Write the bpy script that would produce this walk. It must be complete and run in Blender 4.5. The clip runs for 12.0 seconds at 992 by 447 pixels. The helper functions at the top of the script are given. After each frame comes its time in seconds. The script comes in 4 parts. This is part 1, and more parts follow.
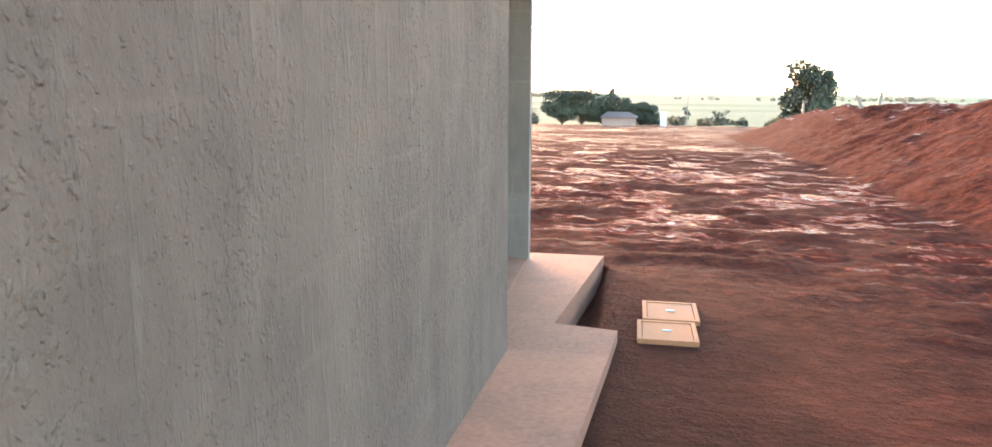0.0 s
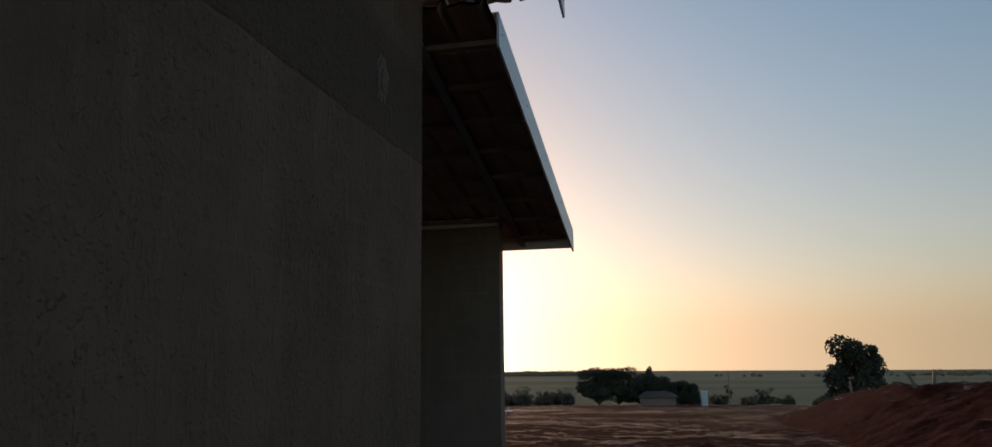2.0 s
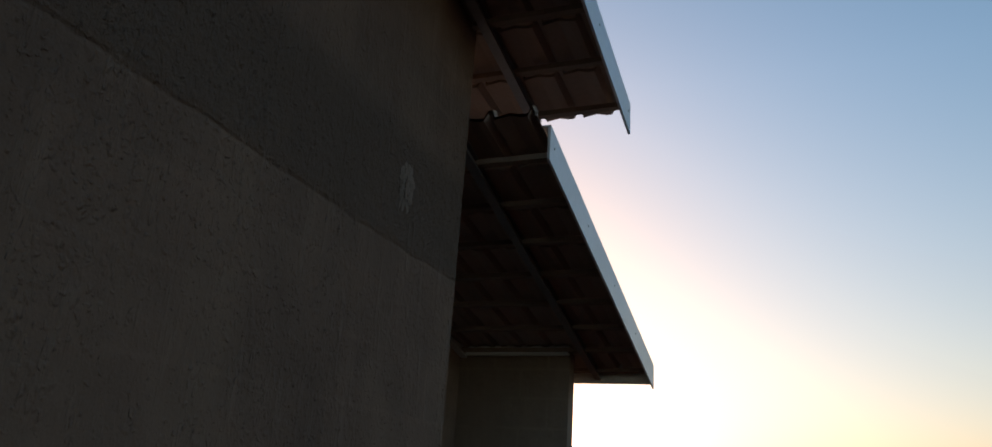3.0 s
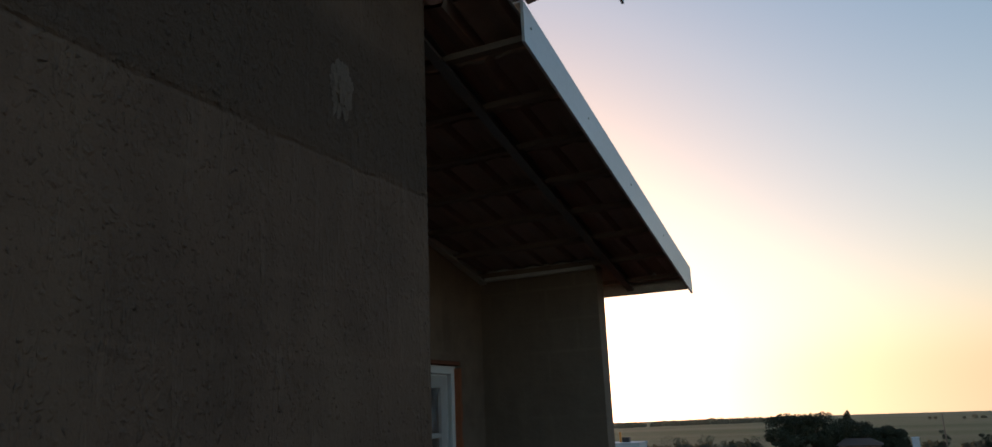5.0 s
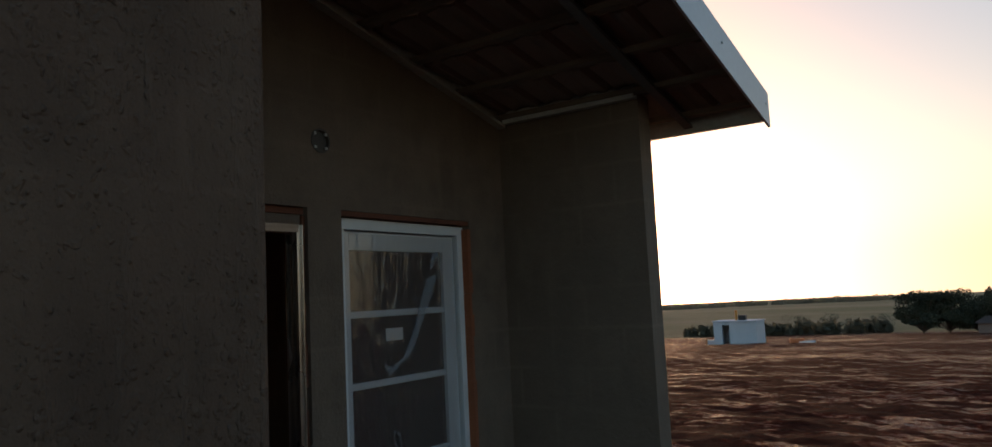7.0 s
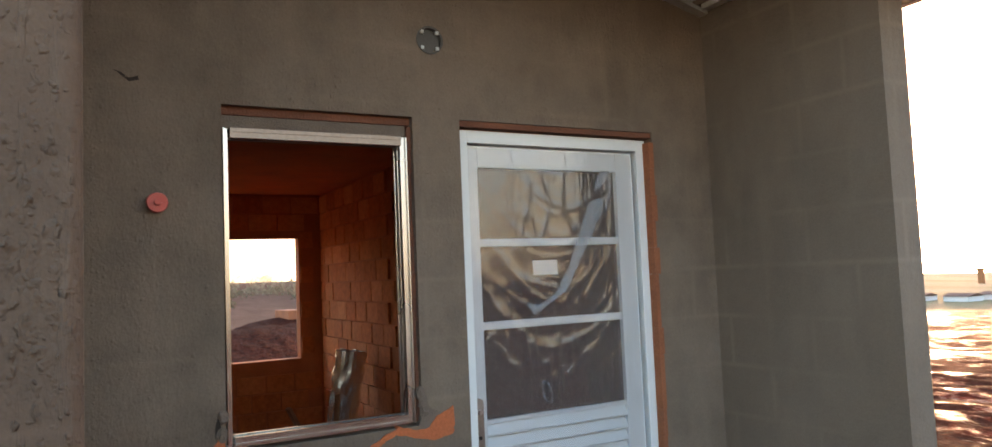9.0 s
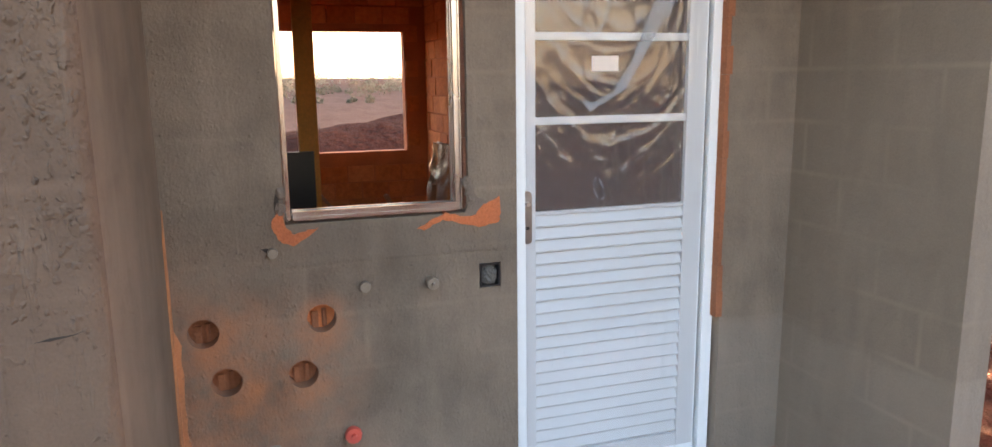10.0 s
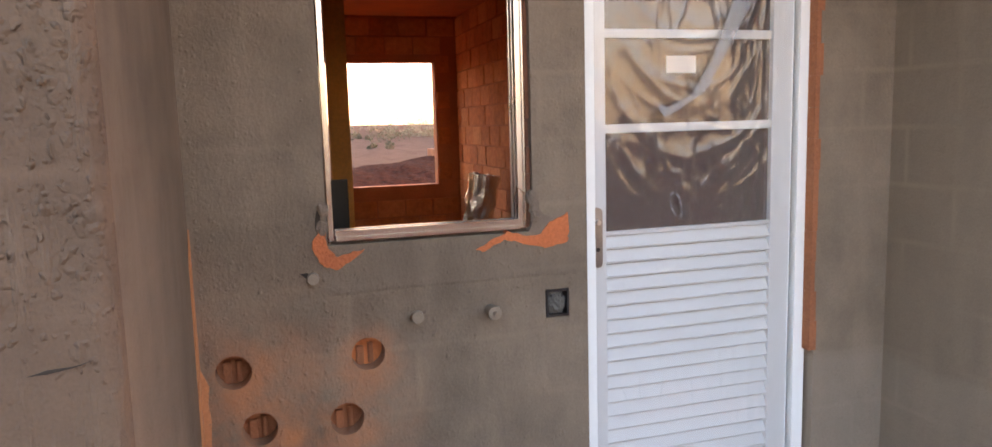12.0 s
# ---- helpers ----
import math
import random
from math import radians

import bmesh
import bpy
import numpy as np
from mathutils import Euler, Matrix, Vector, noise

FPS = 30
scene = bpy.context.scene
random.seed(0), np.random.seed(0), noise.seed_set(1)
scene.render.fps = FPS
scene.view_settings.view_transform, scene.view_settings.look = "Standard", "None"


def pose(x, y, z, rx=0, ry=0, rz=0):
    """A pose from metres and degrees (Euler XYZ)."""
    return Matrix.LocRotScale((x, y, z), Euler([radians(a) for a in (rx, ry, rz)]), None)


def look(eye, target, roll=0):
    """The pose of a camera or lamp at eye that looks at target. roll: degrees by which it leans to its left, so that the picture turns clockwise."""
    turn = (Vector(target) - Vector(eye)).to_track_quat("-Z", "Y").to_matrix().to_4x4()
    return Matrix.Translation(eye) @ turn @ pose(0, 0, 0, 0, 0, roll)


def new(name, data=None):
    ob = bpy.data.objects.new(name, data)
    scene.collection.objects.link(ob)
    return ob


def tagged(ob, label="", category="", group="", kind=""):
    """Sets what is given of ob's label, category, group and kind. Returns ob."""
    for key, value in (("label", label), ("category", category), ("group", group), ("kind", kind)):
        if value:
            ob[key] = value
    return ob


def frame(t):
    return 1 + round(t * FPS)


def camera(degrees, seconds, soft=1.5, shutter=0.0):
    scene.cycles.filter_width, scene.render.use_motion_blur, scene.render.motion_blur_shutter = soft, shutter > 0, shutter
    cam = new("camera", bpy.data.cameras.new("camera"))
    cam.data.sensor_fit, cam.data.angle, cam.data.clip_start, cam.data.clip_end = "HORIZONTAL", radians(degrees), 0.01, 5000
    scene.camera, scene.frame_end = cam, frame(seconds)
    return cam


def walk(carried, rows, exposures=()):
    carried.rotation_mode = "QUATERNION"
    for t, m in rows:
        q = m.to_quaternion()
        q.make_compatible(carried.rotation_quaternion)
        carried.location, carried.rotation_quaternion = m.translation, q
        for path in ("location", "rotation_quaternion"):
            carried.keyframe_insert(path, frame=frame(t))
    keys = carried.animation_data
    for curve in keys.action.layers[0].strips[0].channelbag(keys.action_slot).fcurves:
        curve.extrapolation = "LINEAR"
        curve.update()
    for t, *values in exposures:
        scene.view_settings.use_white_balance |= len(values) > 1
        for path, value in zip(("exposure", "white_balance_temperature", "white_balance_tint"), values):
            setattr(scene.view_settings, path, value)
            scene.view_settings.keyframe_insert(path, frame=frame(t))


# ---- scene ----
cam = camera(66.6, 12.0)
PATH = [
    (0, (0.711, -4.363, 1.643), (0.363, -2.431, 1.261), 0.2),
    (0.5, (0.795, -4.046, 1.668), (0.513, -2.07, 1.541), -1.7),
    (1, (0.926, -3.677, 1.755), (0.646, -1.699, 1.836), -0.2),
    (1.5, (0.955, -3.357, 1.725), (0.597, -1.411, 2.02), -0.2),
    (2, (1.018, -3.045, 1.74), (0.578, -1.125, 2.087), -0.7),
    (2.5, (1.12, -2.777, 1.801), (0.409, -0.979, 2.312), 2.0),
    (2.7, (1.198, -2.735, 1.777), (0.49, -0.964, 2.379), 4.0),
    (4.3, (1.311, -2.367, 1.899), (0.539, -0.687, 2.663), 0.0),
    (4.5, (1.326, -2.32, 1.906), (0.526, -0.605, 2.552), 0.2),
    (5, (1.273, -2.15, 1.848), (0.435, -0.399, 2.331), -2.4),
    (5.5, (1.205, -1.942, 1.848), (0.406, -0.159, 2.277), -3.3),
    (6, (1.215, -1.62, 1.782), (0.348, 0.149, 2.127), -4.2),
    (6.5, (1.22, -1.311, 1.806), (0.249, 0.423, 2.034), -3.2),
    (8.5, (1.4, -0.191, 1.587), (-0.243, 0.929, 1.803), -3.5),
    (9, (1.35, 0.0, 1.606), (-0.4, 0.959, 1.742), -2.4),
    (9.5, (1.412, 0.163, 1.568), (-0.448, 0.896, 1.516), -1.5),
    (10, (1.483, 0.254, 1.573), (-0.381, 0.875, 1.199), -0.7),
    (10.5, (1.46, 0.291, 1.493), (-0.368, 0.935, 0.998), -1.7),
    (11, (1.372, 0.246, 1.444), (-0.485, 0.819, 0.971), -2.0),
    (11.5, (1.267, 0.192, 1.449), (-0.608, 0.755, 1.039), -0.9),
    (12, (1.15, 0.205, 1.446), (-0.747, 0.785, 1.187), -1.6),
]
walk(cam, [(t, look(eye, target, roll)) for t, eye, target, roll in PATH], [
    (0, 4.8, 6250, 22), (0.5, 2.3, 6300, 20), (1.0, 0.92, 6050, 19), (1.5, 0.6, 5950, 18), (2.5, 0.98, 5950, 18), (4.5, 1.35, 6050, 18), (5.0, 1.02, 6050, 18),
    (6.0, 0.95, 6100, 19), (6.7, 0.75, 6100, 19), (8.3, 3.7, 6900, 28), (9.0, 3.7, 6900, 29), (9.5, 4.18, 7000, 31), (10.3, 4.38, 7550, 41), (11.5, 4.4, 7850, 44), (12, 4.35, 7850, 44)])

# ---- world, sun, exposure ----
SUN_YAW = 31.5           # degrees left of +y
SUN_EL = 2.2
world = bpy.data.worlds.new("world")
scene.world = world
world.use_nodes = True
wn = world.node_tree
sky = wn.nodes.new("ShaderNodeTexSky")
sky.sky_type = 'NISHITA'
sky.sun_disc = False
sky.sun_elevation = radians(SUN_EL)
sky.sun_rotation = radians(-SUN_YAW)
sky.air_density = 0.9
sky.dust_density = 1.6
sky.ozone_density = 1.1
bg = wn.nodes["Background"]
bg.inputs["Strength"].default_value = 0.15
haze = wn.nodes.new("ShaderNodeHueSaturation")
haze.inputs["Hue"].default_value = 0.492
wn.links.new(sky.outputs[0], haze.inputs["Color"])
wn.links.new(haze.outputs[0], bg.inputs[0])
# the land falls away: the sky's lowest band goes on a little below eye level
way = wn.nodes.new("ShaderNodeTexCoord")
split = wn.nodes.new("ShaderNodeSeparateXYZ")
lift = wn.nodes.new("ShaderNodeMath")
lift.operation = "SMOOTH_MAX"
lift.inputs[1].default_value = 0.045
lift.inputs[2].default_value = 0.05
join = wn.nodes.new("ShaderNodeCombineXYZ")
wn.links.new(way.outputs["Generated"], split.inputs[0])
wn.links.new(split.outputs[2], lift.inputs[0])
wn.links.new(split.outputs[0], join.inputs[0])
wn.links.new(split.outputs[1], join.inputs[1])
wn.links.new(lift.outputs[0], join.inputs[2])
wn.links.new(join.outputs[0], sky.inputs[0])
# evening haze: pale near the land, clear blue overhead
pale = wn.nodes.new("ShaderNodeMapRange")
pale.interpolation_type = "SMOOTHSTEP"
for key, v in (("From Min", 0.0), ("From Max", 0.55), ("To Min", 0.76), ("To Max", 1.35)):
    pale.inputs[key].default_value = v
wn.links.new(lift.outputs[0], pale.inputs["Value"])
wn.links.new(pale.outputs[0], haze.inputs["Saturation"])
clear_sky = wn.nodes.new("ShaderNodeMapRange")
for key, v in (("From Min", 0.05), ("From Max", 0.5), ("To Min", 1.0), ("To Max", 1.4)):
    clear_sky.inputs[key].default_value = v
wn.links.new(lift.outputs[0], clear_sky.inputs["Value"])
wn.links.new(clear_sky.outputs[0], haze.inputs["Value"])

sun_data = bpy.data.lights.new("sun", "SUN")
sun_data.energy = 0.45
sun_data.angle = radians(0.6)
sun_data.color = (1.0, 0.62, 0.32)
sun = new("sun", sun_data)
sx, sy = -math.sin(radians(SUN_YAW)), math.cos(radians(SUN_YAW))
sun.matrix_world = look((sx * 50, sy * 50, 50 * math.tan(radians(SUN_EL))), (0, 0, 0))

# ---- materials ----


class Net:
    """A small helper to write node materials."""

    def __init__(self, name):
        self.mat = bpy.data.materials.new(name)
        self.mat.use_nodes = True
        self.t = self.mat.node_tree
        self.b = self.t.nodes["Principled BSDF"]
        co = self.t.nodes.new("ShaderNodeNewGeometry")
        self.pos = co.outputs["Position"]

    def node(self, kind, **values):
        n = self.t.nodes.new(kind)
        for key, v in values.items():
            n.inputs[key].default_value = v
        return n

    def link(self, a, b):
        self.t.links.new(a, b)

    def coords(self, sx=1, sy=1, sz=1, local=False):
        m = self.t.nodes.new("ShaderNodeMapping")
        m.inputs["Scale"].default_value = (sx, sy, sz)
        if local:
            tc = self.t.nodes.new("ShaderNodeTexCoord")
            self.link(tc.outputs["Object"], m.inputs["Vector"])
        else:
            self.link(self.pos, m.inputs["Vector"])
        return m.outputs[0]

    def noise(self, scale, detail=4, rough=0.55, vec=None):
        n = self.node("ShaderNodeTexNoise", Scale=scale, Detail=detail, Roughness=rough)
        self.link(vec or self.pos, n.inputs["Vector"])
        return n.outputs["Fac"]

    def ramp(self, fac, stops):
        r = self.t.nodes.new("ShaderNodeValToRGB")
        els = r.color_ramp.elements
        while len(els) < len(stops):
            els.new(0.5)
        for e, (p, c) in zip(els, stops):
            e.position = p
            e.color = (c[0], c[1], c[2], 1) if hasattr(c, "__len__") else (c, c, c, 1)
        self.link(fac, r.inputs[0])
        return r.outputs[0]

    def mix(self, fac, a, b, mode="MIX"):
        m = self.t.nodes.new("ShaderNodeMix")
        m.data_type, m.blend_type = "RGBA", mode
        for sock, v in ((m.inputs[0], fac), (m.inputs[6], a), (m.inputs[7], b)):
            if hasattr(v, "is_linked"):
                self.link(v, sock)
            elif hasattr(v, "__len__"):
                sock.default_value = (v[0], v[1], v[2], 1)
            else:
                sock.default_value = v
        return m.outputs[2]

    def math(self, op, a, b=0.0, clamp=False):
        m = self.t.nodes.new("ShaderNodeMath")
        m.operation, m.use_clamp = op, clamp
        for sock, v in zip(m.inputs, (a, b)):
            if hasattr(v, "is_linked"):
                self.link(v, sock)
            else:
                sock.default_value = v
        return m.outputs[0]

    def axis(self, i):
        s = self.t.nodes.new("ShaderNodeSeparateXYZ")
        self.link(self.pos, s.inputs[0])
        return s.outputs[i]

    def bump(self, height, strength=0.5, distance=0.01, after=None):
        n = self.node("ShaderNodeBump", Strength=strength, Distance=distance)
        self.link(height, n.inputs["Height"])
        if after is not None:
            self.link(after, n.inputs["Normal"])
        return n.outputs[0]

    def done(self, color, rough=0.8, normal=None, metal=0.0, **more):
        for key, v in (("Base Color", color), ("Roughness", rough), ("Metallic", metal), ("Normal", normal)):
            if v is None:
                continue
            s = self.b.inputs[key]
            if hasattr(v, "is_linked"):
                self.link(v, s)
            elif hasattr(v, "__len__"):
                s.default_value = (v[0], v[1], v[2], 1)
            else:
                s.default_value = v
        for key, v in more.items():
            self.b.inputs[key.replace("_", " ")].default_value = v
        return self.mat


def simple(name, c, rough=0.6, metal=0.0, var=0.15, scale=9.0, bumpy=0.15, dist=0.002):
    """Paint, metal or wood with fine and broad variation."""
    n = Net(name)
    broad, fine = n.noise(scale * 0.25, 3), n.noise(scale * 6, 4)
    f = n.math("ADD", n.math("MULTIPLY", broad, 0.6), n.math("MULTIPLY", fine, 0.4))
    dark = [v * (1 - var) for v in c]
    light = [min(1, v * (1 + var)) for v in c]
    col = n.ramp(f, ((0.3, dark), (0.7, light)))
    r = n.ramp(broad, ((0.3, max(0.02, rough - 0.08)), (0.7, min(1, rough + 0.08))))
    return n.done(col, r, n.bump(fine, bumpy, dist), metal)


def plaster(name, base, joints=0.0, lumps=0.5, stain=0.5):
    """Grey sand-cement render: broad stains, trowel drags, sand grain, lumps, faint block joints behind it."""
    n = Net(name)
    broad = n.noise(0.9, 5, 0.6)
    mid = n.noise(5, 5, 0.6)
    fine = n.noise(160, 3)
    drag = n.noise(9, 3, 0.5, n.coords(1, 1, 0.25))
    d, l = [v * (1 - 0.38 * stain) for v in base], [min(1, v * (1 + 0.30 * stain)) for v in base]
    col = n.ramp(n.math("ADD", n.math("MULTIPLY", broad, 0.6), n.math("MULTIPLY", mid, 0.4)), ((0.32, d), (0.5, base), (0.68, l)))
    col = n.mix(n.ramp(drag, ((0.5, 0.0), (0.72, 0.35))), col, [min(1, v * 1.35) for v in base])
    col = n.mix(0.14, col, n.ramp(fine, ((0.3, 0.25), (0.7, 0.75))), "OVERLAY")
    vor = n.node("ShaderNodeTexVoronoi", Scale=38.0)
    n.link(n.coords(1, 1.3, 0.8), vor.inputs["Vector"])
    lump = n.ramp(vor.outputs["Distance"], ((0.02, 1.0), (0.26, 0.0)))
    gate = n.ramp(n.noise(2.2, 4, 0.6), ((0.30, 0.12), (0.72, 1.0)))
    lump = n.math("MULTIPLY", lump, gate)
    pit = n.ramp(n.noise(17, 5, 0.7, n.coords(1, 1, 0.45)), ((0.60, 0.0), (0.70, 1.0)))
    col = n.mix(n.math("MULTIPLY", n.math("MULTIPLY", pit, gate), 0.35 * lumps), col, [v * 0.5 for v in base])
    nb = n.bump(fine, 0.35, 0.0025)
    nb = n.bump(drag, 0.6, 0.012, nb)
    nb = n.bump(mid, 0.5, 0.022, nb)
    crust = n.math("MULTIPLY", n.ramp(n.noise(62, 5, 0.7, n.coords(1, 1, 0.7)), ((0.42, 0.0), (0.66, 1.0))), gate)
    nb = n.bump(crust, lumps * 0.9, 0.011, nb)
    nb = n.bump(lump, lumps, 0.009, nb)
    if joints:
        along = n.math("ADD", n.axis(0), n.axis(1))
        cb = n.t.nodes.new("ShaderNodeCombineXYZ")
        n.link(along, cb.inputs[0])
        n.link(n.axis(2), cb.inputs[1])
        br = n.node("ShaderNodeTexBrick", Scale=1.0)
        br.inputs["Mortar Size"].default_value = 0.016
        br.inputs["Mortar Smooth"].default_value = 1.0
        br.inputs["Brick Width"].default_value = 0.40
        br.inputs["Row Height"].default_value = 0.20
        n.link(cb.outputs[0], br.inputs["Vector"])
        show = n.math("MULTIPLY", br.outputs["Fac"], n.ramp(n.noise(1.7, 2), ((0.42, 0.0), (0.65, joints))))
        col = n.mix(show, col, [min(1, v * 1.5) for v in base])
    return n, col, nb


n, col, nb = plaster("rough_plaster", (0.114, 0.073, 0.050), 0.4, 0.35, 0.9)
wash = n.ramp(n.noise(1.6, 4, 0.6, n.coords(1, 1.6, 0.7)), ((0.45, 0.0), (0.7, 0.45)))
col = n.mix(wash, col, (0.175, 0.12, 0.08))
# torn, flaky trowel marks a few centimetres across
sway = n.node("ShaderNodeVectorMath")
sway.operation = "ADD"
wob = n.node("ShaderNodeTexNoise", Scale=22.0, Detail=3.0)
n.link(n.pos, wob.inputs["Vector"])
small = n.node("ShaderNodeVectorMath")
small.operation = "SCALE"
small.inputs["Scale"].default_value = 0.045
n.link(wob.outputs["Color"], small.inputs[0])
n.link(n.coords(1, 1, 0.75), sway.inputs[0])
n.link(small.outputs[0], sway.inputs[1])
crowd = n.ramp(n.noise(2.6, 4, 0.6, n.coords(1, 1.2, 0.55)), ((0.25, 0.15), (0.6, 1.0)))
for size, reach, tall in ((37.0, 0.40, 0.0028), (70.0, 0.45, 0.0034)):
    cell = n.node("ShaderNodeTexVoronoi", Scale=size)
    n.link(sway.outputs[0], cell.inputs["Vector"])
    pick = n.t.nodes.new("ShaderNodeSeparateColor")
    n.link(cell.outputs["Color"], pick.inputs[0])
    room = n.math("MULTIPLY", n.math("MULTIPLY", pick.outputs[0], crowd), reach * 1.5)
    blob = n.math("SUBTRACT", 1.0, n.math("DIVIDE", cell.outputs["Distance"], n.math("ADD", room, 0.05)), True)
    blob = n.math("MULTIPLY", n.ramp(blob, ((0.0, 0.0), (0.3, 0.45), (0.7, 0.95), (1.0, 1.0))), n.ramp(room, ((0.08, 0.0), (0.34, 1.0))))
    nb = n.bump(blob, 1.0, tall, nb)
drip = n.ramp(n.noise(15, 4, 0.6, n.coords(1, 1.4, 0.22)), ((0.56, 0.0), (0.74, 1.0)))
nb = n.bump(drip, 0.6, 0.012, nb)
col = n.mix(n.math("MULTIPLY", drip, 0.16), col, (0.26, 0.20, 0.155))
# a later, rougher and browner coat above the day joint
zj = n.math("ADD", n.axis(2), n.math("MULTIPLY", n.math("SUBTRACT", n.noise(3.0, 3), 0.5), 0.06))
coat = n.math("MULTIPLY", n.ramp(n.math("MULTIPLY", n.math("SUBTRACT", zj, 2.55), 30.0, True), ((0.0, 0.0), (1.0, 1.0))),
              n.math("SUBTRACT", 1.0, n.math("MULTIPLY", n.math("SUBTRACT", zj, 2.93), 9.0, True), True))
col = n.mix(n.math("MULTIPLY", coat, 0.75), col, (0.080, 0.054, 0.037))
nb = n.bump(n.math("MULTIPLY", coat, n.noise(34, 5, 0.7)), 0.8, 0.02, nb)
joint = n.math("SUBTRACT", 1.0, n.math("MULTIPLY", n.math("ABSOLUTE", n.math("SUBTRACT", zj, 2.555)), 90.0), True)
nb = n.bump(n.math("MULTIPLY", joint, n.math("MULTIPLY", n.noise(9, 3), -1.0)), 0.5, 0.012, nb)
M_ROUGH = n.done(col, 0.92, nb)

n, col, nb = plaster("smooth_plaster", (0.186, 0.142, 0.107), 0.3, 0.45, 1.0)
# red dust washed onto the foot of the wall by the inner corner
near = n.math("SUBTRACT", 1.0, n.math("MULTIPLY", n.math("ABSOLUTE", n.axis(1)), 1.35), True)
low = n.math("SUBTRACT", 1.0, n.math("MULTIPLY", n.axis(2), 0.85), True)
hy = n.math("MULTIPLY", n.math("SUBTRACT", n.axis(1), 0.27), 2.6)
hz = n.math("MULTIPLY", n.math("SUBTRACT", n.axis(2), 0.62), 3.0)
spill = n.math("SUBTRACT", 1.0, n.math("ADD", n.math("MULTIPLY", hy, hy), n.math("MULTIPLY", hz, hz)), True)
near = n.math("ADD", n.math("MULTIPLY", near, low), n.math("MULTIPLY", spill, 0.35), True)
low = 1.0
for hy, hz in ((0.12, 0.76), (0.17, 0.585), (0.41, 0.58), (0.47, 0.775)):
    dy, dz = n.math("SUBTRACT", n.axis(1), hy), n.math("SUBTRACT", n.axis(2), hz)
    away = n.math("SQRT", n.math("ADD", n.math("MULTIPLY", dy, dy), n.math("MULTIPLY", dz, dz)))
    near = n.math("ADD", near, n.math("MULTIPLY", n.math("SUBTRACT", 1.0, n.math("MULTIPLY", away, 8.0), True), 0.85), True)
dust = n.math("MULTIPLY", n.math("MULTIPLY", near, low), n.ramp(n.noise(7, 5, 0.65), ((0.28, 0.0), (0.72, 1.0))))
col = n.mix(n.math("MULTIPLY", dust, 0.95), col, (0.46, 0.165, 0.068))
# paler second coat on the lowest half metre beyond the door
zc = n.math("ADD", n.axis(2), n.math("MULTIPLY", n.math("SUBTRACT", n.noise(2.3, 3), 0.5), 0.16))
coat = n.math("MULTIPLY", n.math("MULTIPLY", n.math("SUBTRACT", 0.60, zc), 25.0, True), n.math("MULTIPLY", n.math("SUBTRACT", n.axis(1), 2.0), 50.0, True))
col = n.mix(n.math("MULTIPLY", coat, 0.32), col, (0.29, 0.25, 0.21))
# day joint under the window, with a darker skim above it
line = n.math("ADD", n.axis(2), n.math("MULTIPLY", n.noise(4.0, 3), 0.02))
reach = n.math("MULTIPLY", n.math("MULTIPLY", n.math("SUBTRACT", n.axis(1), 0.33), 20.0, True), n.math("MULTIPLY", n.math("SUBTRACT", 1.15, n.axis(1)), 20.0, True))
skim = n.math("MULTIPLY", n.math("MULTIPLY", n.math("SUBTRACT", line, 0.985), 120.0, True), n.math("MULTIPLY", n.math("SUBTRACT", 1.13, line), 40.0, True))
col = n.mix(n.math("MULTIPLY", n.math("MULTIPLY", skim, reach), 0.35), col, (0.13, 0.10, 0.078))
nb = n.bump(n.math("MULTIPLY", skim, reach), 0.6, 0.004, nb)
# darker brown towards the roof, with an uneven lower edge
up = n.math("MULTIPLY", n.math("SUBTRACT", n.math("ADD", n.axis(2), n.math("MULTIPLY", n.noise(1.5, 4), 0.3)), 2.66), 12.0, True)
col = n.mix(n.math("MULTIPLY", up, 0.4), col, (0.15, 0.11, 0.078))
M_SMOOTH = n.done(col, 0.9, nb)

n, col, nb = plaster("wing_plaster", (0.160, 0.126, 0.096), 0.48, 0.15, 0.5)
zc = n.math("ADD", n.axis(2), n.math("MULTIPLY", n.math("SUBTRACT", n.noise(2.3, 3), 0.5), 0.16))
coat = n.math("MULTIPLY", n.math("SUBTRACT", 0.60, zc), 25.0, True)
col = n.mix(n.math("MULTIPLY", coat, 0.22), col, (0.27, 0.23, 0.19))
M_WING = n.done(col, 0.9, nb)

n, col, nb = plaster("return_plaster", (0.160, 0.118, 0.088), 0.15, 0.45, 1.0)
streak = n.ramp(n.noise(5, 5, 0.6, n.coords(1.0, 0.3, 0.22)), ((0.50, 0.0), (0.70, 1.0)))
col = n.mix(n.math("MULTIPLY", streak, 0.25), col, (0.28, 0.22, 0.17))
foot = n.math("SUBTRACT", 1.0, n.math("MULTIPLY", n.math("ABSOLUTE", n.math("ADD", n.axis(0), 1.015)), 5.0), True)
foot = n.math("MULTIPLY", foot, n.math("SUBTRACT", 1.0, n.math("MULTIPLY", n.axis(2), 1.0), True))
col = n.mix(n.math("MULTIPLY", foot, n.ramp(n.noise(7, 5, 0.65), ((0.28, 0.2), (0.72, 1.0)))), col, (0.40, 0.16, 0.072))
M_RETURN = n.done(col, 0.9, nb)

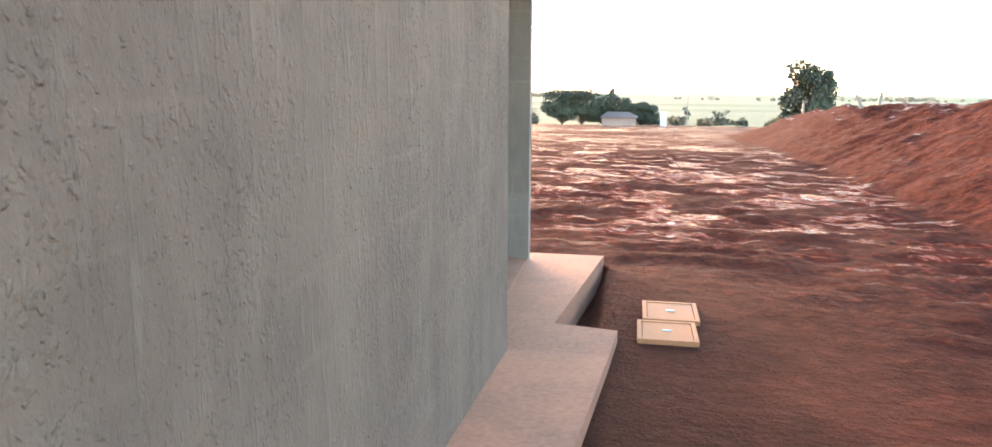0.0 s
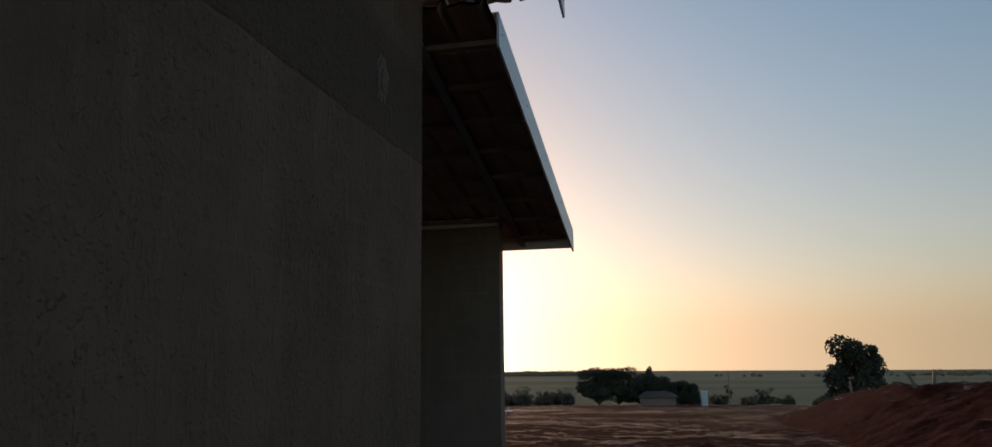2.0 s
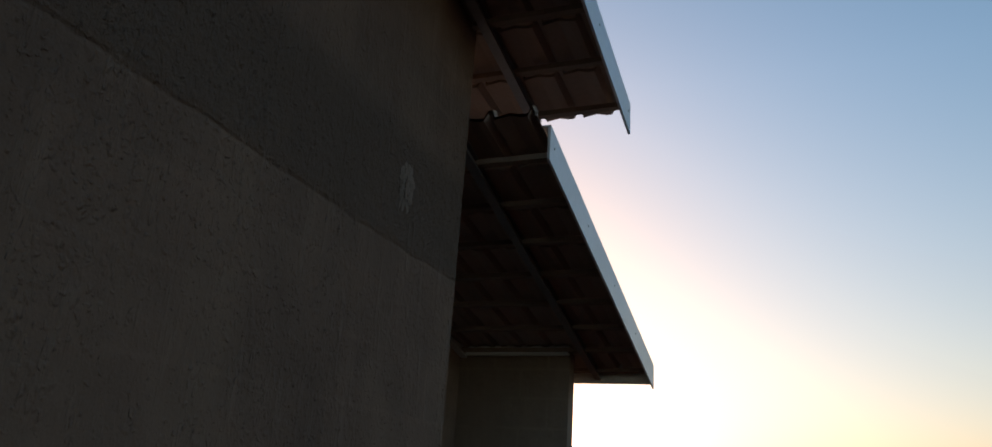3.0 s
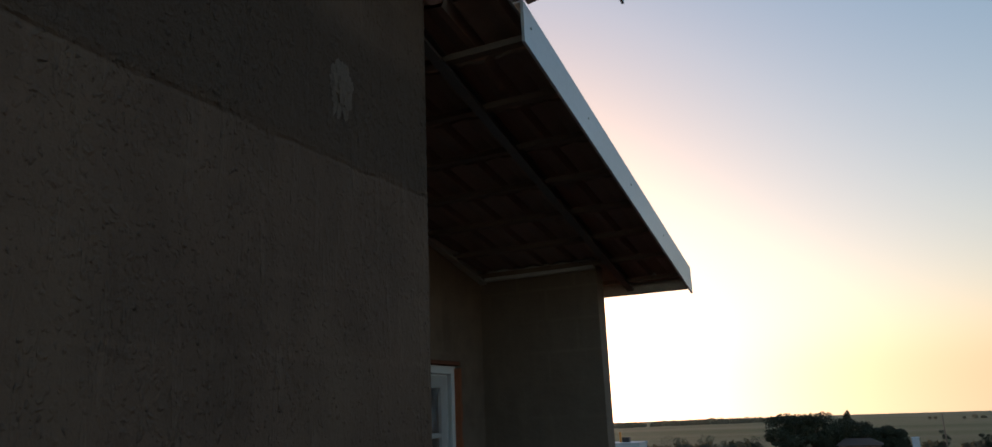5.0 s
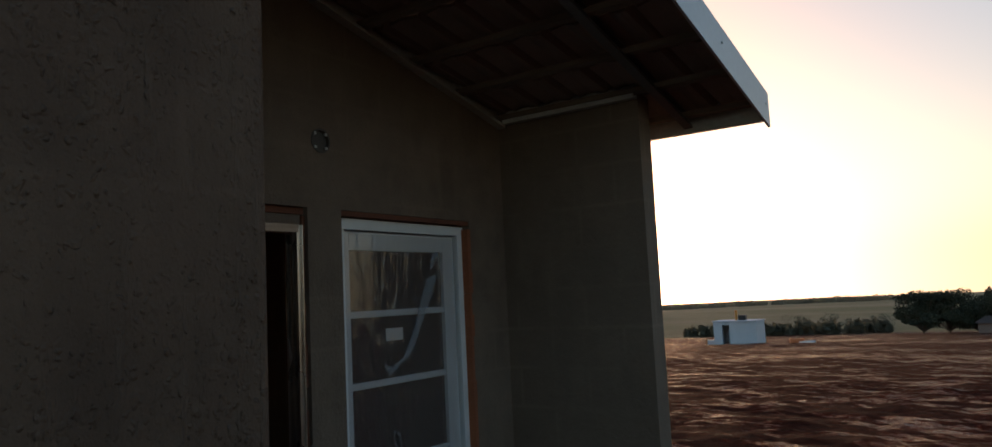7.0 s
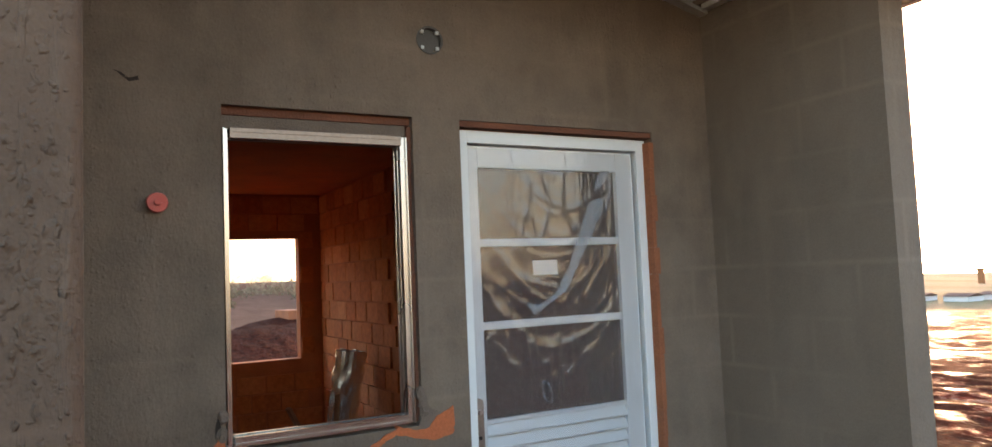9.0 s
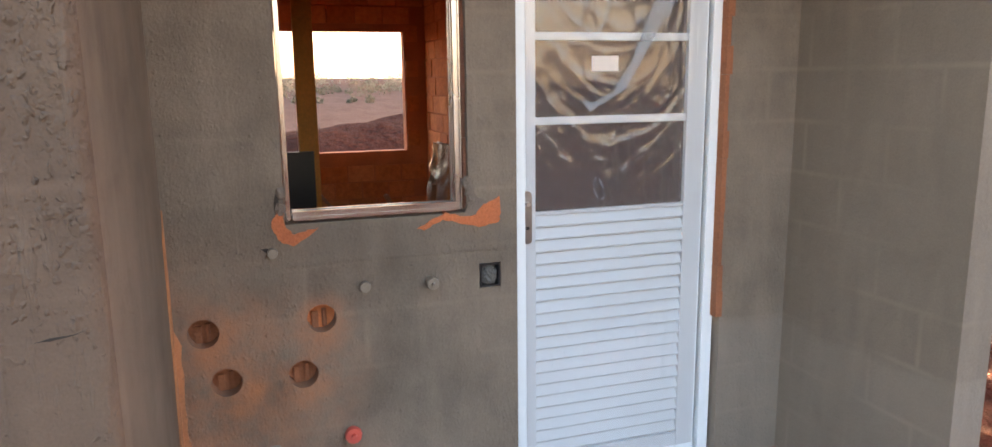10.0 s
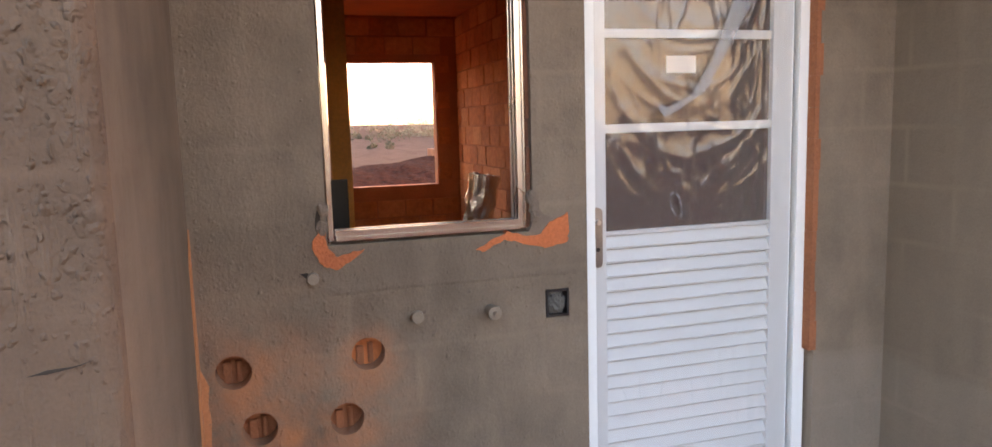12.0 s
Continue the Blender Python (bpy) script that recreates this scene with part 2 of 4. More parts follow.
M_CLAY = simple("raw_clay", (0.58, 0.185, 0.07), 0.9, 0, 0.25, 14, 0.6, 0.006)
M_CLAYPATCH = simple("fresh_clay", (0.50, 0.135, 0.05), 0.9, 0, 0.3, 18, 0.7, 0.008)
M_CLAYRED = simple("raw_clay_joint", (0.30, 0.105, 0.048), 0.92, 0, 0.3, 16, 0.6, 0.006)
# clay with the shade of the deep reveals put into its colour
M_CLAYSHADED = simple("clay_painted_shade", (0.17, 0.066, 0.038), 0.95, 0, 0.3, 22, 0.7, 0.006)
M_CLAYDUST = simple("clay_dust", (0.47, 0.19, 0.085), 0.95, 0, 0.25, 14, 0.6, 0.006)
M_DAB = simple("grey_mortar", (0.165, 0.125, 0.098), 0.95, 0, 0.25, 30, 0.7, 0.006)
M_CRACKSHADE = simple("crack_shade", (0.03, 0.022, 0.017), 0.95, 0, 0.3, 30, 0.3, 0.002)
M_MORTAR = simple("clay_mortar", (0.46, 0.165, 0.07), 0.95, 0, 0.25, 20, 0.6, 0.006)
M_WHITE = simple("white_aluminium", (0.75, 0.80, 0.82), 0.35, 0.0, 0.04, 6, 0.05, 0.001)
M_ALU = simple("bright_aluminium", (0.56, 0.55, 0.54), 0.25, 1.0, 0.06, 8, 0.08, 0.001)
M_DUSTYALU = simple("dusty_aluminium", (0.30, 0.24, 0.20), 0.42, 0.7, 0.25, 14, 0.2, 0.001)
M_FASCIA = simple("fascia_zinc", (0.62, 0.66, 0.70), 0.42, 0.25, 0.08, 5, 0.06, 0.001)
M_STEEL = simple("galvanised_steel", (0.58, 0.62, 0.62), 0.38, 0.55, 0.2, 10, 0.1, 0.001)
M_PLATE = simple("worn_lock_plate", (0.30, 0.27, 0.25), 0.35, 0.8, 0.3, 30, 0.2, 0.001)
M_RAFTER = simple("dull_steel", (0.20, 0.21, 0.22), 0.5, 0.7, 0.2, 10, 0.1, 0.001)
M_TILE = simple("roof_tile", (0.27, 0.225, 0.195), 0.85, 0, 0.15, 7, 0.4, 0.003)
M_TIMBERRAW = simple("raw_timber", (0.36, 0.19, 0.10), 0.8, 0, 0.25, 12, 0.3, 0.002)
M_BATTEN = simple("dull_batten", (0.17, 0.14, 0.12), 0.7, 0, 0.2, 10, 0.1, 0.001)
M_GREY = simple("dark_grey_plastic", (0.09, 0.088, 0.082), 0.6, 0, 0.2, 20, 0.1, 0.001)
M_DARK = simple("black_plastic", (0.02, 0.02, 0.022), 0.4, 0, 0.2, 20, 0.1, 0.001)
M_PVC = simple("mortar_smeared_pvc", (0.215, 0.17, 0.13), 0.6, 0, 0.2, 20, 0.1, 0.001)
M_RING = simple("pale_pvc", (0.42, 0.38, 0.33), 0.5, 0, 0.15, 20, 0.1, 0.001)
M_RED = simple("red_plastic", (0.62, 0.10, 0.07), 0.5, 0, 0.12, 20, 0.1, 0.001)
M_TIMBER = simple("yellow_timber", (0.72, 0.30, 0.06), 0.7, 0, 0.25, 9, 0.3, 0.002)
M_CAP = simple("concrete_dusted_red", (0.27, 0.105, 0.055), 0.85, 0, 0.45, 5, 0.4, 0.004)
M_LID = simple("ochre_concrete", (0.36, 0.150, 0.062), 0.85, 0, 0.2, 8, 0.4, 0.003)
M_PAPER = simple("paper", (0.85, 0.83, 0.80), 0.7, 0, 0.03, 6, 0.05, 0.001)
M_BARK = simple("bark", (0.12, 0.085, 0.06), 0.9, 0, 0.3, 6, 0.6, 0.02)
M_HUT = simple("white_hut_paint", (0.68, 0.70, 0.74), 0.7, 0, 0.08, 2, 0.1, 0.004)
M_FARMWALL = simple("faded_pink_wall", (0.30, 0.20, 0.16), 0.9, 0, 0.2, 2, 0.2, 0.004)
M_ROOFRED = simple("clay_roof", (0.10, 0.056, 0.043), 0.85, 0, 0.25, 2, 0.3, 0.01)

n = Net("clay_brick")
info = n.t.nodes.new("ShaderNodeObjectInfo")
tone = n.ramp(info.outputs["Random"], ((0.0, (0.44, 0.14, 0.05)), (0.5, (0.55, 0.19, 0.066)), (1.0, (0.62, 0.25, 0.10))))
grain = n.noise(24, 5, 0.65)
col = n.mix(0.5, tone, n.ramp(grain, ((0.3, 0.25), (0.7, 0.7))), "OVERLAY")
grooves = n.noise(60, 2, 0.5, n.coords(0.3, 0.3, 3))
M_BRICK = n.done(col, 0.9, n.bump(grooves, 0.4, 0.003, n.bump(grain, 0.4, 0.005)))

# glass and protective film
n = Net("door_glass")
M_GLASS = n.done((0.30, 0.26, 0.25), 0.02, None, 0.0, Transmission_Weight=0.75, IOR=1.5)
n = Net("plastic_film")
clear = n.node("ShaderNodeBsdfTransparent")
clear.inputs["Color"].default_value = (0.86, 0.86, 0.87, 1)
gloss = n.node("ShaderNodeBsdfGlossy", Roughness=0.09)
wv = n.noise(5.5, 2, 0.45, n.coords(1, 2.0, 0.7))
ridge = n.ramp(n.math("ABSOLUTE", n.math("SUBTRACT", wv, 0.5)), ((0.0, 1.0), (0.035, 0.25), (0.09, 0.0)))
pull = n.ramp(n.noise(2.4, 2), ((0.32, 0.1), (0.6, 1.0)))
wr = n.bump(n.noise(9, 3, 0.5, n.coords(1, 1.6, 0.9)), 0.18, 0.012, n.bump(n.math("MULTIPLY", ridge, pull), 0.5, 0.008))
n.link(wr, gloss.inputs["Normal"])
lay = n.node("ShaderNodeLayerWeight", Blend=0.35)
n.link(wr, lay.inputs["Normal"])
share = n.math("ADD", n.math("MULTIPLY", lay.outputs["Facing"], 0.20), 0.06)
both = n.t.nodes.new("ShaderNodeMixShader")
n.link(share, both.inputs[0])
n.link(clear.outputs[0], both.inputs[1])
n.link(gloss.outputs[0], both.inputs[2])
milk = n.node("ShaderNodeBsdfDiffuse")
milk.inputs["Color"].default_value = (0.62, 0.52, 0.47, 1)
veil = n.node("ShaderNodeMixShader", Fac=0.06)
n.link(both.outputs[0], veil.inputs[1])
n.link(milk.outputs[0], veil.inputs[2])
n.link(veil.outputs[0], n.t.nodes["Material Output"].inputs["Surface"])
M_FILM = n.mat
M_WRAP = simple("crinkled_wrap", (0.93, 0.91, 0.88), 0.10, 0.9, 0.05, 12, 0.3, 0.01)
M_TAPE = simple("pale_blue_tape", (0.36, 0.41, 0.46), 0.25, 0, 0.08, 30, 0.3, 0.001)
M_TAPE.node_tree.nodes["Principled BSDF"].inputs["Alpha"].default_value = 0.4

# wet red earth: one sheet from the house to the green hills
n = Net("red_earth")
broad = n.noise(0.12, 4, 0.6)
rut = n.noise(2.0, 8, 0.74, n.coords(0.40, 1.0, 1.0))
clod = n.noise(6.5, 6, 0.7)
fine = n.noise(40, 4, 0.6)
wet = n.ramp(n.math("ADD", n.math("MULTIPLY", rut, 0.75), n.math("MULTIPLY", broad, 0.25)), ((0.505, 0.0), (0.56, 1.0)))
wet = n.math("MULTIPLY", wet, n.ramp(n.noise(16, 6, 0.78, n.coords(0.6, 1, 1)), ((0.44, 0.0), (0.53, 1.0))))
flat = n.t.nodes.new("ShaderNodeNewGeometry")
up = n.t.nodes.new("ShaderNodeSeparateXYZ")
n.link(flat.outputs["Normal"], up.inputs[0])
wet = n.math("MULTIPLY", wet, n.ramp(up.outputs[2], ((0.95, 0.0), (0.985, 1.0))))
# glints placed by distance: wet gloss and paler tone fade in from 2.8 m
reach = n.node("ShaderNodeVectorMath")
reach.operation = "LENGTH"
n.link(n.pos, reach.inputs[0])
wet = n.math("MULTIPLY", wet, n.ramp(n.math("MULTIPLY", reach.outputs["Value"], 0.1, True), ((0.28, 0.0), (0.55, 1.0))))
wet = n.math("MULTIPLY", wet, n.math("MULTIPLY", n.math("ADD", n.math("ADD", n.axis(1), n.math("MULTIPLY", n.axis(0), 0.6)), 3.0), 0.3, True))
soil = n.ramp(clod, ((0.3, (0.021, 0.0048, 0.0026)), (0.55, (0.055, 0.0122, 0.006)), (0.75, (0.12, 0.030, 0.014))))
soil = n.mix(n.math("MULTIPLY", wet, 0.5), soil, (0.10, 0.038, 0.022))
dist = n.node("ShaderNodeVectorMath")
dist.operation = "LENGTH"
n.link(n.pos, dist.inputs[0])
d = n.math("ADD", n.math("SUBTRACT", dist.outputs["Value"], n.math("MINIMUM", n.math("MAXIMUM", n.math("MULTIPLY", n.math("ADD", n.axis(0), 60.0), -1.0), 0.0), 720.0)), n.math("MULTIPLY", n.math("SUBTRACT", n.noise(0.02, 3), 0.5), 60.0))
field = n.ramp(n.noise(0.012, 4, 0.6, n.coords(0.5, 1.6, 1)), ((0.35, (0.15, 0.16, 0.088)), (0.5, (0.195, 0.195, 0.115)), (0.66, (0.235, 0.215, 0.145))))
away = n.math("MULTIPLY", n.math("MULTIPLY", n.math("SUBTRACT", dist.outputs["Value"], 45.0), 0.02, True), n.math("MULTIPLY", n.math("ADD", n.axis(0), 35.0), -0.04, True))
soil = n.mix(away, soil, n.ramp(n.noise(0.05, 3, 0.6, n.coords(1, 4, 1)), ((0.35, (0.095, 0.048, 0.032)), (0.65, (0.125, 0.066, 0.046)))))
slurry = n.math("MULTIPLY", n.math("SUBTRACT", 4.2, n.math("ADD", dist.outputs["Value"], n.math("MULTIPLY", n.noise(1.1, 4), 2.2))), 0.6, True)
soil = n.mix(n.math("MULTIPLY", slurry, 0.6), soil, (0.078, 0.027, 0.016))
edge = n.ramp(n.math("MULTIPLY", n.math("SUBTRACT", d, 105.0), 0.04, True), ((0.0, 0.0), (1.0, 1.0)))
col = n.mix(edge, soil, field)
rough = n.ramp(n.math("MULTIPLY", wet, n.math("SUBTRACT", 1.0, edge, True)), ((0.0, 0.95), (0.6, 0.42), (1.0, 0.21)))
nb = n.bump(fine, 0.7, 0.02)
dry = n.math("SUBTRACT", 1.0, n.math("MULTIPLY", wet, 0.75))
nb = n.bump(n.math("MULTIPLY", clod, dry), 0.9, 0.10, nb)
nb = n.bump(n.math("MULTIPLY", rut, dry), 0.5, 0.10, nb)
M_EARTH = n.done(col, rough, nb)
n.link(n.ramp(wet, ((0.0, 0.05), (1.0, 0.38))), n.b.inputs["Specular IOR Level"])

n = Net("leaf")
M_LEAF = n.done(n.ramp(n.noise(1.5, 3), ((0.3, (0.022, 0.028, 0.013)), (0.7, (0.065, 0.066, 0.032)))), 0.7)


def backlit_leaf(name, dark, light):
    """Leaves that let a good part of the low light through."""
    n = Net(name)
    tone = n.ramp(n.noise(0.05, 3), ((0.3, dark), (0.7, light)))
    n.done(tone, 0.8)
    thin = n.node("ShaderNodeBsdfTranslucent")
    n.link(tone, thin.inputs["Color"])
    both = n.node("ShaderNodeMixShader", Fac=0.45)
    n.link(n.b.outputs[0], both.inputs[1])
    n.link(thin.outputs[0], both.inputs[2])
    n.link(both.outputs[0], n.t.nodes["Material Output"].inputs["Surface"])
    return n.mat


# distance haze is put into the leaf colour: farther belts are painted paler
M_HAZELEAF = backlit_leaf("haze_paled_leaf", (0.16, 0.155, 0.11), (0.23, 0.215, 0.16))
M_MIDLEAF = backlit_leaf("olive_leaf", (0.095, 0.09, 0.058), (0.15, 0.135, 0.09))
n = Net("concrete_floor")
f = n.noise(1.3, 5, 0.6)
M_FLOOR = n.done(n.ramp(f, ((0.3, (0.20, 0.075, 0.038)), (0.55, (0.27, 0.115, 0.062)), (0.75, (0.31, 0.165, 0.105)))), 0.85,
                 n.bump(n.noise(60, 3), 0.3, 0.003, n.bump(f, 0.3, 0.01)))

# ---- building helpers ----


def box(bm, x0, x1, y0, y1, z0, z1, bevel=0.0):
    vs = [bm.verts.new(p) for p in ((x0, y0, z0), (x1, y0, z0), (x1, y1, z0), (x0, y1, z0),
                                    (x0, y0, z1), (x1, y0, z1), (x1, y1, z1), (x0, y1, z1))]
    fs = [bm.faces.new([vs[i] for i in q]) for q in ((3, 2, 1, 0), (4, 5, 6, 7), (0, 1, 5, 4), (1, 2, 6, 5), (2, 3, 7, 6), (3, 0, 4, 7))]
    if bevel:
        es = {e for f in fs for e in f.edges}
        bmesh.ops.bevel(bm, geom=list(es), offset=bevel, segments=2, affect='EDGES', profile=0.6)
    return bm


def boxes(*rows, bevel=0.0):
    bm = bmesh.new()
    for r in rows:
        box(bm, *r, bevel=bevel)
    return bm


def tube(bm, a, b, r0, r1=None, seg=12, cap=True):
    """A tapered round bar from a to b."""
    a, b = Vector(a), Vector(b)
    r1 = r0 if r1 is None else r1
    q = (b - a).to_track_quat("Z", "Y")
    rings = []
    for p, r in ((a, r0), (b, r1)):
        rings.append([bm.verts.new(p + q @ Vector((r * math.cos(t), r * math.sin(t), 0))) for t in (2 * math.pi * k / seg for k in range(seg))])
    for k in range(seg):
        bm.faces.new((rings[0][k], rings[0][(k + 1) % seg], rings[1][(k + 1) % seg], rings[1][k]))
    if cap:
        bm.faces.new(rings[0][::-1])
        bm.faces.new(rings[1])
    return bm


def slab(outer, holes, to3d, depth):
    """A plate with openings: outline and openings in plane coordinates (u, v), laid out by to3d and thickened by the vector depth."""
    bm = bmesh.new()
    for loop in (outer, *holes):
        vs = [bm.verts.new(to3d(u, v)) for u, v in loop]
        for k in range(len(vs)):
            bm.edges.new((vs[k], vs[(k + 1) % len(vs)]))
    bmesh.ops.triangle_fill(bm, use_beauty=True, edges=bm.edges[:])
    r = bmesh.ops.extrude_face_region(bm, geom=bm.faces[:])
    bmesh.ops.translate(bm, vec=depth, verts=[g for g in r["geom"] if isinstance(g, bmesh.types.BMVert)])
    bmesh.ops.recalc_face_normals(bm, faces=bm.faces[:])
    return bm


def rect(u0, u1, v0, v1):
    return [(u0, v0), (u1, v0), (u1, v1), (u0, v1)]


def circle(u, v, r, seg=28):
    return [(u + r * math.cos(2 * math.pi * k / seg), v + r * math.sin(2 * math.pi * k / seg)) for k in range(seg)]


def mesh_of(name, bm, material, smooth=False):
    me = bpy.data.meshes.new(name)
    bm.to_mesh(me)
    bm.free()
    me.materials.append(material)
    if smooth:
        for p in me.polygons:
            p.use_smooth = True
    return me


def part(name, bm, material, parent, label="", smooth=False):
    ob = new(name, mesh_of(name, bm, material, smooth))
    ob.parent = parent
    if parent is not None:
        ob.matrix_parent_inverse = parent.matrix_basis.inverted()
    return tagged(ob, label)


def thing(name, bm, material, label, category, kind="", group="", smooth=False):
    return tagged(new(name, mesh_of(name, bm, material, smooth)), label, category, group, kind)


def holder(name, at, label, category, group="", kind=""):
    ob = new(name)
    ob.matrix_basis = Matrix.Translation(at)
    return tagged(ob, label, category, group, kind)

# ---- ground ----


def smooth01(v):
    v = max(0.0, min(1.0, v))
    return v * v * (3 - 2 * v)


def ground_z(x, y):
    d = math.hypot(x, y)
    z = -0.09 + 0.090 * max(0.0, min(-y, 8.0)) * (1 - smooth01((d - 12) / 25)) - 0.052 * max(0.0, min(d, 150) - 9)
    if d > 150:
        side = math.atan2(-x, y)
        turn = math.degrees(side)
        top = -20 + 15 * smooth01((turn - 24) / 20) + 10 * smooth01((turn - 45) / 20) + 1.2 * math.sin(side * 9)
        z += (top + 7.42) * smooth01((d - 150) / 800)
    if d > 950:
        z -= 0.019 * (d - 950)
    near = smooth01((d - 1.5) / 3) * (1 - smooth01((d - 70) / 40))
    ruts = noise.noise((x * 0.30, y * 1.1, 1.3)) * 0.035 + noise.noise((x * 0.9, y * 2.6, 4.1)) * 0.045
    ruts += noise.noise((x * 0.10, y * 0.16, 7.7)) * 0.16
    clods = noise.fractal((x * 2.6, y * 2.6, 2.2), 0.8, 2.1, 5) * 0.045
    z += near * (ruts + clods)
    for mx, my, mh, mr in ((-17.0, 4.2, 1.1, 3.6), (-14.0, 0.6, 0.7, 3.0), (-33.0, 8.8, 1.6, 5.0), (-9.5, 1.0, 0.3, 1.6)):
        z += mh * math.exp(-((x - mx) ** 2 + (y - my) ** 2) / mr ** 2)
    # long bank of dug earth beside the site, flat on top
    foot = 4.7 + 0.03 * max(0.0, y - 5) + 0.5 * noise.noise((y * 0.22, 3.3, 0)) + 0.25 * noise.noise((y * 0.9, 1.3, 4))
    u = (x - foot) / 4.2
    along = smooth01((y + 14) / 8) * (1 - smooth01((y - 33) / 24))
    if along > 0 and 0 < u < 4.5:
        lump = 1 + 0.10 * noise.noise((x * 0.35, y * 0.25, 9)) + 0.12 * noise.fractal((x * 1.2, y * 1.2, 5), 1.0, 2.0, 4)
        gully = 0.13 * (noise.noise((y * 1.7 + x * 0.5, 2.2, 8)) ** 2) * smooth01(u * 2) * smooth01((1.3 - u) * 2)
        z += along * (1.65 * smooth01(0.12 + 0.88 * min(u, 1)) * smooth01((4.5 - u) / 2) * lump * smooth01(u * 6) - gully)
    return z


def spread(start, end, step, grow, limit):
    """Coordinates at a fine step between start and end, then ever wider out to the limit on both sides."""
    mid = [start + step * k for k in range(int((end - start) / step) + 1)]
    out, s = [], step
    v = mid[-1]
    while v < limit:
        s *= grow
        v += s
        out.append(v)
    low, s = [], step
    v = mid[0]
    while v > -limit:
        s *= grow
        v -= s
        low.append(v)
    return low[::-1] + mid + out


xs = spread(-2.0, 10.0, 0.11, 1.045, 2600)
ys = spread(-3.0, 16.0, 0.11, 1.040, 2600)
co = []
for gy in ys:
    for gx in xs:
        inside = -5.9 < gx < 0.45 and -8.4 < gy < 2.7
        co.append((gx, gy, -0.32 if inside else ground_z(gx, gy)))
w = len(xs)
faces = [(j * w + i, j * w + i + 1, (j + 1) * w + i + 1, (j + 1) * w + i) for j in range(len(ys) - 1) for i in range(w - 1)]
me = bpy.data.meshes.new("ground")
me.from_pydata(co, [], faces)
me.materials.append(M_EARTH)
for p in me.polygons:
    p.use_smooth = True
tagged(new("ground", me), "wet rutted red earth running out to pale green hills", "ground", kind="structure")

# ---- house shell ----
XB, XI = -1.015, -1.165       # recess wall, outer and inner face
YW0, YW1 = 2.345, 2.476         # wing wall
XW = -0.197                   # its free end
XF = -5.6                     # far wall, inner face
SLOPE, SLOPE_A = 0.24, 0.16


def under(y):
    """Underside of the low roof."""
    return 3.294 - SLOPE * y


def under_a(y):
    """Underside of the high roof."""
    return 3.73 - SLOPE_A * y


arc = [(-0.03 + 0.03 * math.cos(t), -0.03 + 0.03 * math.sin(t)) for t in (math.pi / 2 * k / 8 for k in range(9))]
bm = slab([(-0.15, -8.3), (0.0, -8.3)] + arc + [(-0.15, 0.0)], [], lambda u, v: (u, v, -0.15), (0, 0, 3.0))
for v in bm.verts:
    if v.co.z > 1:
        v.co.z = under_a(v.co.y)
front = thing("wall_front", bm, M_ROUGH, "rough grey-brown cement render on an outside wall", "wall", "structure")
front.data.materials.append(M_RETURN)
for p in front.data.polygons:
    if p.normal.y > 0.97:
        p.material_index = 1
thing("wall_return", slab([(-5.64, -0.15), (-0.15, -0.15), (-0.15, under_a(0)), (-5.64, under_a(0))], [], lambda u, v: (u, -0.15, v), (0, 0.15, 0)),
      M_RETURN, "grey rendered side wall of the recess", "wall", "structure")
HOLES = ((0.09, 0.78), (0.15, 0.607), (0.395, 0.602), (0.465, 0.791))
WIN = (0.370, 0.968, 1.134, 2.134)
DOOR = (1.165, 2.035, -0.15, 2.158)
HOLE = (0.366, 0.986, 1.118, 2.157)
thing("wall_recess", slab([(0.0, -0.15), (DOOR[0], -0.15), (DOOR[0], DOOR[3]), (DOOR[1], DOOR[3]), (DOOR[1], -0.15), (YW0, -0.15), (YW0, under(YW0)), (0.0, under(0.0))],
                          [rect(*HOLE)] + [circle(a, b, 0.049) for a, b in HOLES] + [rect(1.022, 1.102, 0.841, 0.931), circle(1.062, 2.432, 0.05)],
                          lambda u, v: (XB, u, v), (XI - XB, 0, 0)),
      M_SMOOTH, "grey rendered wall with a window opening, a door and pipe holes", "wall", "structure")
thing("wall_wing", slab([(XF - 0.14, -0.15), (XW, -0.15), (XW, 2.73), (XF - 0.14, 2.73)], [], lambda u, v: (u, YW0, v), (0, YW1 - YW0, 0)),
      M_WING, "grey rendered wing wall with faint block joints", "wall", "structure")
FARWIN = (0.0, 1.735, 0.925, 2.02)
thing("wall_far", slab([(-8.3, -0.15), (YW0, -0.15), (YW0, 2.66), (-8.3, 2.66)], [rect(*FARWIN)], lambda u, v: (XF - 0.02, u, v), (-0.12, 0, 0)),
      M_MORTAR, "raw clay brick wall with an open window hole", "wall", "structure")
thing("wall_end", slab([(-5.64, -0.15), (0, -0.15), (0, 4.6), (-5.64, 4.6)], [], lambda u, v: (u, -8.3, v), (0, -0.15, 0)), M_ROUGH,
      "rendered end wall", "wall", "structure")
thing("wall_inner", slab([(XF - 0.02, -0.1), (-3.65, -0.1), (-3.65, 2.42), (XF - 0.02, 2.42)], [], lambda u, v: (u, 1.95, v), (0, 0.1, 0)), M_MORTAR,
      "raw clay brick partition", "wall", "structure")
thing("wall_partition", slab([(XF - 0.02, -0.1), (XI, -0.1), (XI, 2.42), (XF - 0.02, 2.42)], [], lambda u, v: (u, -1.6, v), (0, -0.1, 0)), M_CLAY,
      "raw clay brick partition", "wall", "structure")
thing("ceiling", boxes((XF - 0.02, XI, -1.6, YW0, 2.42, 2.50)), M_CLAY, "clay block ceiling", "ceiling", "structure")
thing("floor", boxes((XF - 0.02, -0.2, -8.1, YW0, -0.14, 0.0)), M_FLOOR, "bare concrete floor dusted with red earth", "floor", "structure")
